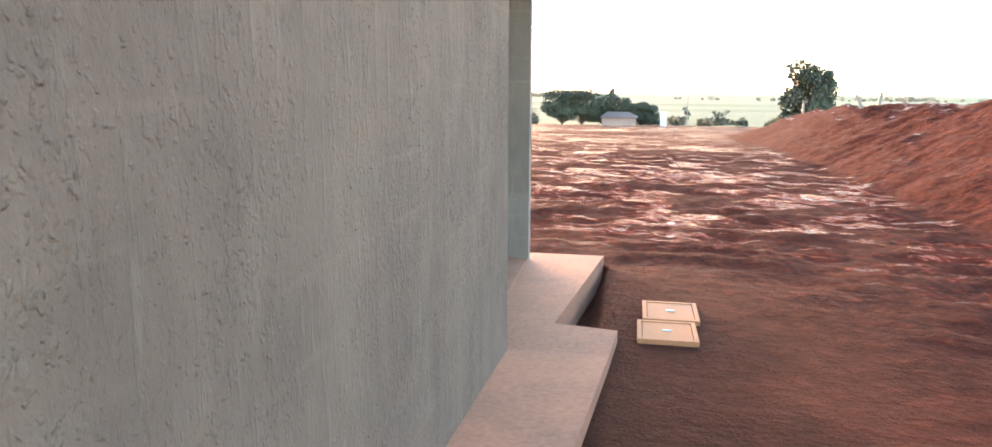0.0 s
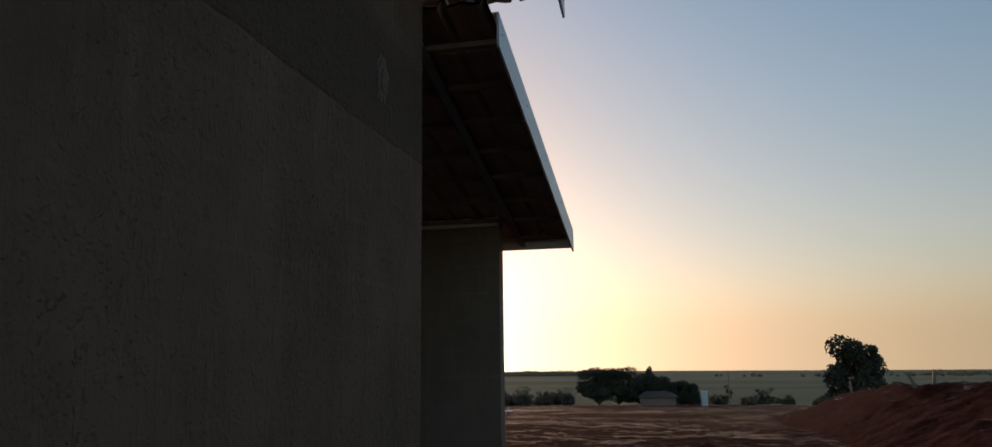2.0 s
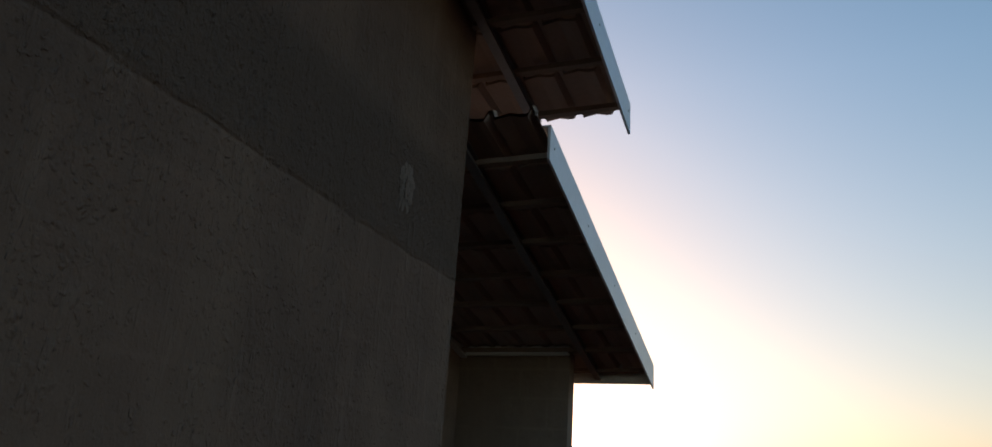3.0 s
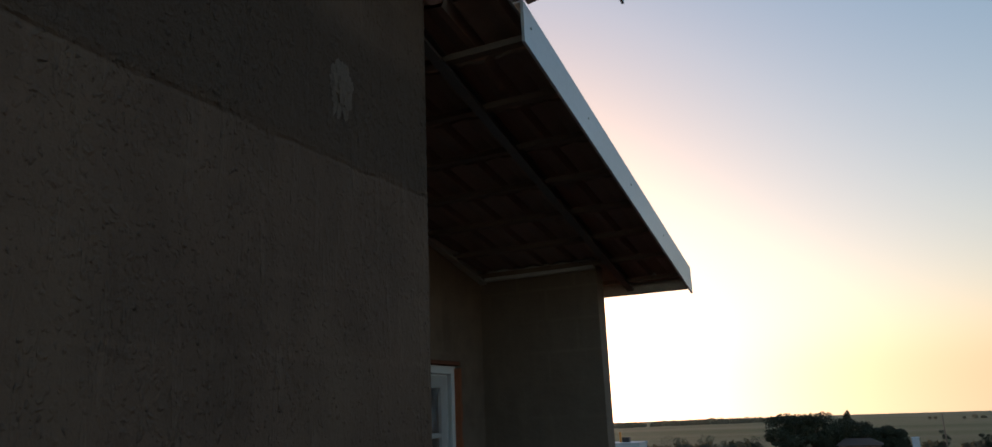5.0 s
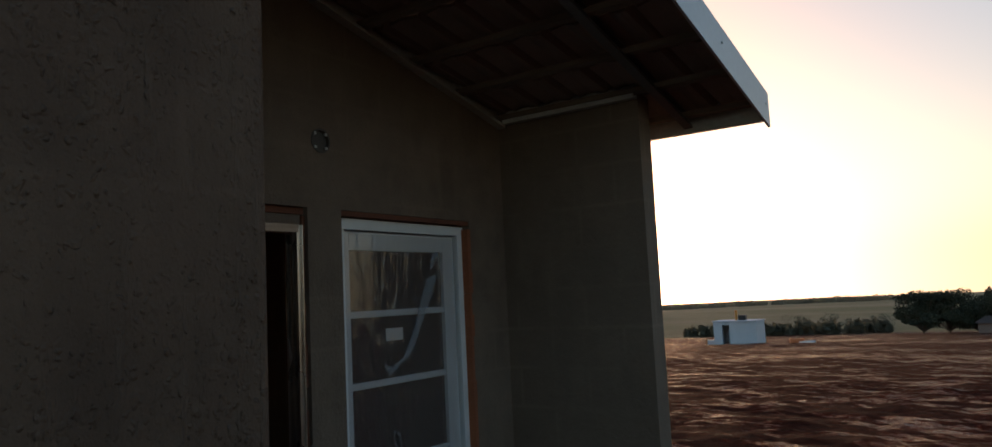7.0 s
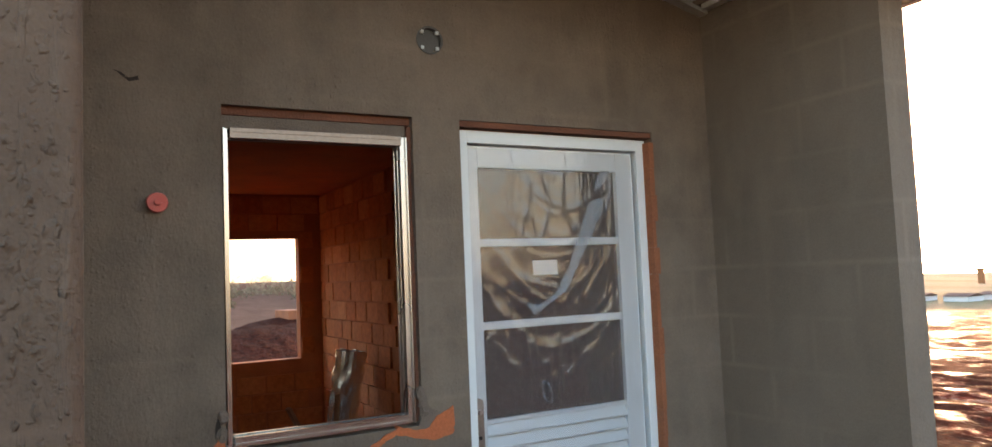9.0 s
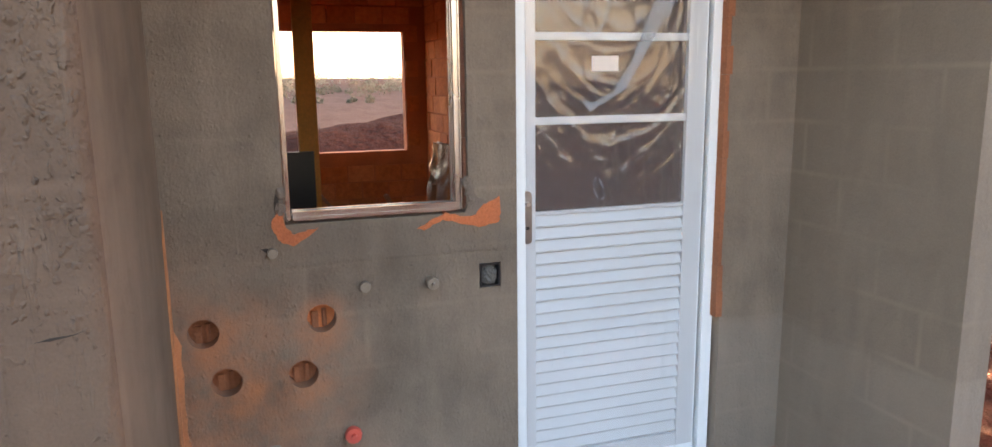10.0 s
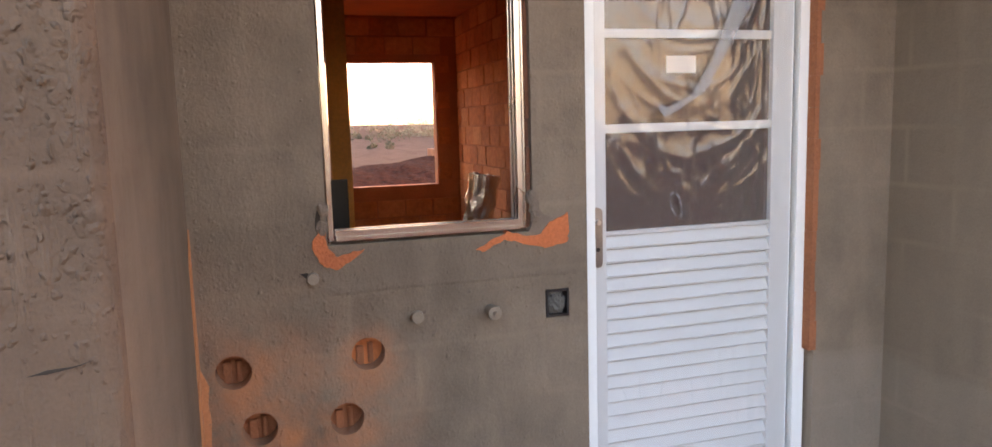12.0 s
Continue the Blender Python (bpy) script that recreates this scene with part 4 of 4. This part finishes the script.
# ---- room behind the window ----
post = holder("timber_prop", (-3.2, 0.63, 0.0), "yellow timber prop standing by the far window", "prop")
part("post", boxes((-3.26, -3.2, 0.575, 0.69, 0.0, 2.42), bevel=0.004), M_TIMBER, post)
thing("dark_board", boxes((-3.18, -3.15, 0.475, 0.655, 0.0, 1.165), bevel=0.004), M_DARK, "dark board standing on the floor", "board")
planks = holder("plank_bundle", (-4.3, 1.6, 0.0), "film-wrapped bundle of aluminium profiles leaning on the brick wall", "bundle")
for q in range(5):
    bm = boxes((-0.03 + 0.012 * (q % 2), 0.02, q * 0.035, q * 0.035 + 0.031, 0.0, 1.12 - 0.025 * (q % 3)), bevel=0.004)
    bm.transform(pose(-4.3, 1.52, 0.0) @ pose(0, 0, 0, -9, 3, 0))
    part("profile", bm, M_ALU if q % 2 else M_WHITE, planks)
bm = bmesh.new()
ring = []
for j in range(40):
    z = 0.02 + 1.09 * j / 39
    loop = []
    for k in range(24):
        a = 2 * math.pi * k / 24
        r = 1 + 0.22 * noise.noise((math.cos(a) * 2, math.sin(a) * 2, z * 9))
        loop.append(bm.verts.new((-0.005 + 0.045 * r * math.cos(a), 0.088 + 0.115 * r * math.sin(a), z)))
    ring.append(loop)
for j in range(39):
    for k in range(24):
        bm.faces.new((ring[j][k], ring[j][(k + 1) % 24], ring[j + 1][(k + 1) % 24], ring[j + 1][k]))
bm.transform(pose(-4.3, 1.52, 0.0) @ pose(0, 0, 0, -9, 3, 0))
part("wrap", bm, M_WRAP, planks, "crinkled clear wrapping film").visible_shadow = False


for turn, lean, y, long in ((0, 38, 1.36, 1.05), (60, -20, 1.52, 0.85), (25, 30, 1.60, 0.9)):
    bm = boxes((-0.02, 0.02, -0.012, 0.012, 0.0, long), bevel=0.003)
    bm.transform(pose(-4.0, y, 0.0, lean, 0, turn))
    thing("timber_offcut", bm, M_TIMBERRAW, "thin offcut of raw timber leaning in the brick room", "offcut", group="timber offcuts in the room")

# bricks of the room, seen through the window
def brick_mesh(lx, ly, lz):
    bm = box(bmesh.new(), 0, lx, 0, ly, 0, lz)
    return mesh_of("brick", bm, M_BRICK)


wall_in = bpy.data.objects["wall_inner"]
wall_fr = bpy.data.objects["wall_far"]
course = 0.16
full = brick_mesh(0.24, 0.02, 0.147)
half = brick_mesh(0.115, 0.02, 0.147)


def lay(me, m, parent):
    ob = new("brick", me)
    ob.matrix_basis = m
    ob.parent = parent


rnd = random.Random(4)
for row in range(15):
    z = 0.008 + course * row
    x = XF + 0.006
    if row % 2:
        lay(half, pose(x, 1.932 + rnd.uniform(-0.003, 0.003), z), wall_in)
        x += 0.127
    while x < -3.9:
        lay(full, pose(x, 1.932 + rnd.uniform(-0.003, 0.003), z, 0, 0, rnd.uniform(-0.4, 0.4)), wall_in)
        x += 0.252
for row in range(15):
    z = 0.008 + course * row
    y = 1.675 - (0.126 if row % 2 else 0)
    while y > -1.5:
        clash = y < FARWIN[1] + 0.01 and y + 0.24 > FARWIN[0] - 0.01 and z + 0.147 > FARWIN[2] - 0.01 and z < FARWIN[3] + 0.01
        if not clash:
            lay(full, pose(XF + rnd.uniform(-0.003, 0.003), y, z, 0, 0, 90), wall_fr)
        elif y + 0.24 > FARWIN[1] + 0.12:
            lay(half, pose(XF, FARWIN[1] + 0.012, z, 0, 0, 90), wall_fr)
        y -= 0.252

# ---- outside: lids, trees, huts ----
for y0, y1, x0 in ((0.49, 0.90, 0.79), (0.93, 1.38, 0.83)):
    lid = holder("inspection_box", (x0 + 0.2, (y0 + y1) / 2, -0.13), "square ochre concrete inspection box with a lid", "inspection box", "inspection boxes by the path")
    part("rim", slab(rect(x0, x0 + 0.40, y0, y1), [rect(x0 + 0.03, x0 + 0.37, y0 + 0.03, y1 - 0.03)], lambda u, v: (u, v, -0.24), (0, 0, 0.185)), M_LID, lid)
    part("lid", boxes((x0 + 0.033, x0 + 0.367, y0 + 0.033, y1 - 0.033, -0.18, -0.060), bevel=0.006), M_LID, lid)
    part("grip", tube(bmesh.new(), (x0 + 0.17, (y0 + y1) / 2, -0.056), (x0 + 0.23, (y0 + y1) / 2, -0.056), 0.006), M_STEEL, lid)


def leaf_mesh(clumps, count, size, seed):
    """A crown of many small leaf faces scattered in uneven clumps."""
    rnd = random.Random(seed)
    co, fc = [], []
    for cx, cy, cz, r, flat in clumps:
        for _ in range(count):
            v = Vector((rnd.gauss(0, 1), rnd.gauss(0, 1), rnd.gauss(0, 1)))
            v.normalize()
            v *= r * (0.45 + 0.6 * rnd.random() ** 0.5)
            p = Vector((cx + v.x, cy + v.y, cz + v.z * flat))
            q = Euler((rnd.uniform(0, 6.3), rnd.uniform(0, 6.3), 0)).to_matrix()
            s = size * rnd.uniform(0.6, 1.3)
            k0 = len(co)
            for u, w2 in ((-1, 0), (0, -0.55), (1, 0), (0, 0.55)):
                co.append(p + q @ Vector((u * s, w2 * s, 0)))
            fc.append((k0, k0 + 1, k0 + 2, k0 + 3))
    me = bpy.data.meshes.new("crown")
    me.from_pydata(co, [], fc)
    me.materials.append(M_LEAF)
    return me


def tree(x, y, height, width, label, seed, flat=0.8, count=240, group="", trunk=0.35, blobs=14, turn=0.0):
    rnd = random.Random(seed)
    z = ground_z(x, y) - 0.1
    t = holder("tree", (x, y, z), label, "tree", group)
    bm = bmesh.new()
    fork = height * trunk
    r = height * 0.022
    tube(bm, (x, y, z), (x + 0.02 * height, y, z + fork), r * 1.4, r, 8)
    clumps = []
    for q in range(blobs):
        a = turn + rnd.uniform(0, 6.28)
        rr = width * 0.5 * (0.15 + 0.62 * rnd.random())
        h = fork + (height - fork) * (0.12 + 0.72 * rnd.random())
        # crown narrows to the top
        rr *= 1.15 - 0.7 * max(0, (h - fork) / (height - fork) - 0.35)
        cx, cy, cz = x + rr * math.cos(a), y + rr * math.sin(a), z + h
        tube(bm, (x + 0.02 * height, y, z + fork * rnd.uniform(0.8, 1.0)), (cx, cy, cz), r * 0.5, r * 0.15, 5, False)
        clumps.append((cx, cy, cz, width * rnd.uniform(0.07, 0.19), flat))
    part("trunk", bm, M_BARK, t)
    ob = new("crown", leaf_mesh(clumps, count, height * 0.022, seed))
    ob.parent = t
    ob.matrix_parent_inverse = t.matrix_basis.inverted()
    return t


tree(15.9, 64.7, 6.4, 5.6, "lone tall dark-leaved tree behind the earth heap", 3, 0.95, 260, trunk=0.05, blobs=40, turn=math.pi)
for x, y, h, wd, sd in ((-9.0, 100, 5.3, 6.6, 11), (-6.4, 101, 5.5, 7.0, 12), (-3.5, 102, 5.0, 6.6, 13), (-0.6, 104, 4.3, 6.2, 14), (1.6, 104, 3.8, 4.6, 15), (2.9, 103, 3.2, 3.0, 17)):
    tree(x, y, h, wd, "dark spreading tree in a clump across the field", sd, 0.6, 300, "clump of spreading trees", 0.06, 34)
tree(-2.6, 110, 6.0, 1.7, "thin spire-shaped conifer behind the clump", 16, 1.6, 90, "", 0.4, 9)
for x, y, h, wd, sd in ((7.8, 108, 3.0, 2.2, 21), (12.5, 112, 2.6, 2.2, 22), (13.8, 114, 2.8, 2.4, 23), (30, 105, 3.0, 3.0, 24), (-22, 120, 3.0, 6.0, 25), (-27, 118, 2.8, 6.0, 26), (-16, 118, 2.6, 5.0, 27)):
    tree(x, y, h, wd, "small tree standing at the field's edge", sd, 0.7, 110, "small trees at the field edge", 0.3, 9)


def far_woods(rows, seed, material, label):
    """Belts of distant trees, too many to count."""
    rnd = random.Random(seed)
    clumps = []
    for side0, side1, d0, d1, count, size in rows:
        for _ in range(count):
            a, d = rnd.uniform(side0, side1), rnd.uniform(d0, d1)
            x, y = -d * math.sin(a), d * math.cos(a)
            r = size * rnd.uniform(0.4, 1.2)
            clumps.append((x, y, ground_z(x, y) + r * 0.6, r, 0.85))
    me = leaf_mesh(clumps, 70, 0.6, seed)
    me.materials[0] = material
    return tagged(new("far_woods", me), label, "trees", kind="stuff")


far_woods(((0.10, 0.42, 640, 720, 260, 3.1), (-0.6, -0.05, 630, 660, 40, 1.6), (-0.35, -0.24, 760, 780, 30, 3.0), (0.95, 2.2, 560, 640, 420, 7.0), (0.95, 2.2, 800, 900, 420, 9.5), (0.95, 2.2, 430, 480, 120, 3.6)), 5, M_HAZELEAF, "belt of distant trees on the hills, haze put into their colour")
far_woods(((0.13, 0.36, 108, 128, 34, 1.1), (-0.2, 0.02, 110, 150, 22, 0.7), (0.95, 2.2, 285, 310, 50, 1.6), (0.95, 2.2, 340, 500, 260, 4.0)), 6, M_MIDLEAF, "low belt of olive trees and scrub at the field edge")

booth = holder("portable_toilet", (4.6, 101, ground_z(4.6, 101)), "narrow white portable toilet booth", "booth")
bz = ground_z(4.6, 101)
part("cabin", boxes((4.3, 5.05, 100.5, 101.5, bz - 0.1, bz + 1.75), bevel=0.04), M_HUT, booth)
part("roof_cap", boxes((4.26, 5.09, 100.45, 101.55, bz + 1.75, bz + 1.87), bevel=0.04), M_HUT, booth)
part("door", boxes((4.4, 4.95, 100.47, 100.5, bz + 0.1, bz + 1.6)), M_HUT, booth)

hx, hy = -18.7, 61.6
hz = ground_z(hx, hy)
hut = holder("site_hut", (hx, hy, hz), "white site hut with an open dark doorway", "hut")
part("wall", slab([(hx - 1.77, hz - 0.2), (hx - 1.05, hz - 0.2), (hx - 1.05, hz + 1.6), (hx - 0.45, hz + 1.6), (hx - 0.45, hz - 0.2), (hx + 1.77, hz - 0.2), (hx + 1.77, hz + 1.85), (hx - 1.77, hz + 1.85)], [],
                  lambda u, v: (u, hy, v), (0, 0.1, 0)), M_HUT, hut)
for x0, x1, y0, y1 in ((-1.77, -1.67, 0.1, 2.4), (1.67, 1.77, 0.1, 2.4), (-1.67, 1.67, 2.3, 2.4)):
    part("wall", boxes((hx + x0, hx + x1, hy + y0, hy + y1, hz - 0.2, hz + 1.85)), M_HUT, hut)
part("roof", boxes((hx - 1.85, hx + 1.85, hy - 0.1, hy + 2.5, hz + 1.85, hz + 1.93)), M_HUT, hut)
tank = holder("water_drum", (hx + 0.3, hy + 1, hz + 1.93), "dark drum on the hut roof beside an orange post", "drum")
part("drum", boxes((hx + 0.1, hx + 0.7, hy + 0.8, hy + 1.3, hz + 1.93, hz + 2.35), bevel=0.05), M_DARK, tank)
part("post", tube(bmesh.new(), (hx - 0.1, hy + 1, hz + 1.93), (hx - 0.1, hy + 1, hz + 2.75), 0.09), M_TIMBER, tank)

fx, fy = -1.2, 97.0
fz = ground_z(fx, fy)
farm = holder("farmhouse", (fx, fy, fz), "low house with a clay tiled roof by the trees", "house")
part("wall", boxes((fx - 2.2, fx + 2.2, fy, fy + 4, fz - 0.3, fz + 1.1)), M_FARMWALL, farm)
bm = bmesh.new()
for q, yy in enumerate((fy - 0.3, fy + 4.3)):
    for px in (fx - 2.5, fx + 2.5):
        bm.verts.new((px, yy, fz + 1.05))
for px in (fx - 1.5, fx + 1.2):
    bm.verts.new((px, fy + 2, fz + 1.75))
bm.verts.ensure_lookup_table()
for q in ((0, 1, 5, 4), (1, 3, 5), (3, 2, 4, 5), (2, 0, 4), (0, 2, 3, 1)):
    bm.faces.new([bm.verts[k] for k in q])
part("roof", bm, M_ROOFRED, farm)
pole = holder("utility_pole", (7.6, 98, ground_z(7.6, 98)), "thin grey utility pole", "pole")
part("pole", tube(bmesh.new(), (7.6, 98, ground_z(7.6, 98) - 0.2), (7.6, 98, ground_z(7.6, 98) + 4.4), 0.09, 0.06, 8), M_PVC, pole)

for x, y, tilt in ((8.6, 24.4, 25), (9.1, 24.2, -8), (9.6, 38.5, 4)):
    z = ground_z(x, y)
    bm = boxes((-0.05, 0.05, -0.03, 0.03, -0.3, 0.5), bevel=0.008)
    bm.transform(pose(x, y, z, 0, -tilt, 0))
    thing("wooden_stake", bm, M_PVC, "weathered wooden stake driven into the earth heap", "stake", group="stakes on the heap")

# dab of mortar on the front wall
bm = bmesh.new()
bmesh.ops.create_icosphere(bm, subdivisions=4, radius=1.0)
for v in bm.verts:
    k = 1 + 0.45 * noise.noise(v.co * 2.5) + 0.4 * noise.noise(v.co * 7) + 0.25 * noise.noise(v.co * 15)
    v.co = Vector((v.co.x * 0.012 * k, -0.50 + v.co.y * 0.045 * k, 2.775 + v.co.z * 0.085 * k))
thing("trim_mortar_dab", bm, M_DAB, "crusty dab of grey mortar on the front wall", "trim", "structure")

# sheds and brick stacks across the field, beyond the wing wall
for az, dist, length in ((25.0, 175, 6.0), (27.4, 180, 9.0), (29.9, 175, 5.0), (32.6, 180, 6.0)):
    x, y = -dist * math.sin(radians(az)), dist * math.cos(radians(az))
    z = ground_z(x, y)
    shed = holder("field_shed", (x, y, z), "long low white shed across the field", "shed", "white sheds across the field")
    part("wall", boxes((x - length / 2, x + length / 2, y, y + 5, z - 0.6, z + 1.0)), M_HUT, shed)
    bm = bmesh.new()
    for yy in (y - 0.4, y + 2.5, y + 5.4):
        for xx in (x - length / 2 - 0.3, x + length / 2 + 0.3):
            bm.verts.new((xx, yy, z + (1.6 if yy == y + 2.5 else 1.0)))
    bm.verts.ensure_lookup_table()
    for q in ((0, 1, 3, 2), (2, 3, 5, 4), (0, 2, 4), (1, 5, 3)):
        bm.faces.new([bm.verts[k] for k in q])
    part("roof", bm, M_ROOFRED, shed, "dull clay roof")
for az, dist, tall, wide in ((24.2, 320, 8.0, 1.7), (28.6, 330, 5.0, 1.6)):
    x, y = -dist * math.sin(radians(az)), dist * math.cos(radians(az))
    z = ground_z(x, y)
    stack = holder("brick_stack", (x, y, z), "square brick tower in the far fields", "tower", "brick towers in the far fields")
    part("shaft", boxes((x - wide / 2, x + wide / 2, y - wide / 2, y + wide / 2, z - 1, z + tall), bevel=0.05), M_LID, stack)
    part("cap", boxes((x - wide * 0.62, x + wide * 0.62, y - wide * 0.62, y + wide * 0.62, z + tall, z + tall + 0.7), bevel=0.05), M_LID, stack)

# ragged render crumbs round the window frame
rnd = random.Random(31)
for k in range(7):
    y, z = ((0.352 + 0.012 * rnd.random(), 1.16 + 0.09 * rnd.random()) if k < 3 else (0.975 + 0.03 * rnd.random(), 1.15 + 0.10 * rnd.random()) if k < 7 else (0.36 + 0.03 * k * rnd.random(), 2.142))
    bm = bmesh.new()
    bmesh.ops.create_icosphere(bm, subdivisions=2, radius=1.0)
    for v in bm.verts:
        q = 1 + 0.5 * noise.noise(v.co * 2 + Vector((k, 0, 0)))
        v.co = Vector((XB + v.co.x * 0.010 * q, y + v.co.y * 0.016 * q, z + v.co.z * 0.022 * q))
    thing("trim_mortar_crumb", bm, M_DAB, "crumb of mortar left by the window frame", "trim", "structure")

# short cracks and gouges in the render: thin dark slivers painted as their shade
for pts, flat_x in (([(-0.125, 1.121), (-0.10, 1.127), (-0.07, 1.128), (-0.04, 1.134), (-0.07, 1.1245), (-0.10, 1.122)], 0.0),
                    ([(0.075, 2.236), (0.095, 2.230), (0.115, 2.215), (0.14, 2.222), (0.142, 2.210), (0.115, 2.205), (0.095, 2.222)], XB),
                    ([(0.335, 1.165), (0.35, 1.19), (0.352, 1.225), (0.342, 1.225), (0.334, 1.19)], XB),
                    ([(0.285, 1.045), (0.30, 1.032), (0.315, 1.012), (0.322, 1.02), (0.305, 1.045)], XB)):
    thing("trim_crack", slab(ragged(pts, 7, 0.0012, 2), [], lambda u, v: (flat_x + 0.0015, u, v), (-0.02, 0, 0)), M_CRACKSHADE, "short crack in the cement render, its shade drawn as a dark sliver", "trim", "structure")

# grit and crumbs of render standing out from the walls
def grit(label, material, parent_at, count, seed):
    rnd = random.Random(seed)
    co, fc = [], []
    made = 0
    while made < count:
        spot = parent_at(rnd)
        if spot is None:
            continue
        made += 1
        p, out, side, r = spot
        up = Vector((0, 0, 1))
        k0 = len(co)
        tall, wide = r * rnd.uniform(0.6, 1.5), r * rnd.uniform(0.7, 1.3)
        rough = [rnd.uniform(0.7, 1.3) for _ in range(5)]
        for a in range(5):
            t = a * 1.2566
            co.append(p + side * (wide * rough[a] * math.cos(t)) + up * (tall * rough[a] * math.sin(t)) - out * 0.001)
        for a in range(5):
            t = a * 1.2566 + 0.4
            co.append(p + side * (wide * 0.5 * math.cos(t)) + up * (tall * 0.5 * math.sin(t)) + out * (r * rnd.uniform(0.35, 0.75)))
        for a in range(5):
            fc.append((k0 + a, k0 + (a + 1) % 5, k0 + 5 + (a + 1) % 5, k0 + 5 + a))
        fc.append(tuple(k0 + 5 + a for a in range(5)))
    me = bpy.data.meshes.new("render_grit")
    me.from_pydata(co, [], fc)
    me.materials.append(material)
    for q in me.polygons:
        q.use_smooth = True
    return tagged(new("render_grit", me), label, "grit", kind="stuff")


def on_front(rnd):
    y, z = -0.03 - 2.4 * rnd.random() ** 1.3, rnd.uniform(0.7, 3.3)
    if noise.noise((y * 1.5, z * 0.9, 2.0)) + 0.5 * noise.noise((y * 6, z * 4, 5.0)) + 0.25 * (z > 2.56) < rnd.uniform(-0.15, 0.4):
        return None
    return Vector((0.0, y, z)), Vector((1, 0, 0)), Vector((0, 1, 0)), 0.0022 + 0.0045 * rnd.random() ** 2


def on_recess(rnd):
    y, z = 0.02 + 2.3 * rnd.random() ** 3.2, rnd.uniform(0.06, 2.6)
    if any(h[0] - 0.02 < y < h[1] + 0.02 and h[2] - 0.03 < z < h[3] + 0.02 for h in (HOLE, DOOR)) or any(math.hypot(y - a, z - b) < 0.06 for a, b in HOLES):
        return None
    if rnd.random() < 0.55 * smooth01((z - 1.0) / 0.5):
        return None
    return Vector((XB, y, z)), Vector((1, 0, 0)), Vector((0, 1, 0)), 0.0022 + 0.0055 * rnd.random() ** 2.5


grit("coarse crumbs of cement standing on the front wall", M_ROUGH, on_front, 2600, 41)
grit("coarse crumbs of cement on the recess wall, thickest at its inner corner", M_SMOOTH, on_recess, 1500, 42)

# builders' leavings out on the field
for x, y, lx, ly, lz, turn, mat, name, label in ((-13.6, 60.5, 1.0, 0.7, 0.3, 20, M_CLAY, "brick_pallet", "low orange stack of clay bricks on the earth"),
                                                 (-32.0, 7.9, 1.6, 0.8, 0.3, 8, M_CLAYRED, "brick_pallet", "low orange stack of clay bricks on an earth mound"),
                                                 (-12.6, 59.5, 1.3, 0.3, 0.12, 55, M_HUT, "white_plank", "white plank lying on the red earth"),
                                                 (-20.9, 62.5, 0.8, 0.6, 0.4, 10, M_HUT, "white_sack", "pale sack lying beside the site hut")):
    bm = boxes((-lx / 2, lx / 2, -ly / 2, ly / 2, -0.15, lz), bevel=0.03)
    bm.transform(pose(x, y, ground_z(x, y), 0, 0, turn))
    thing(name, bm, mat, label, name.split("_")[1])
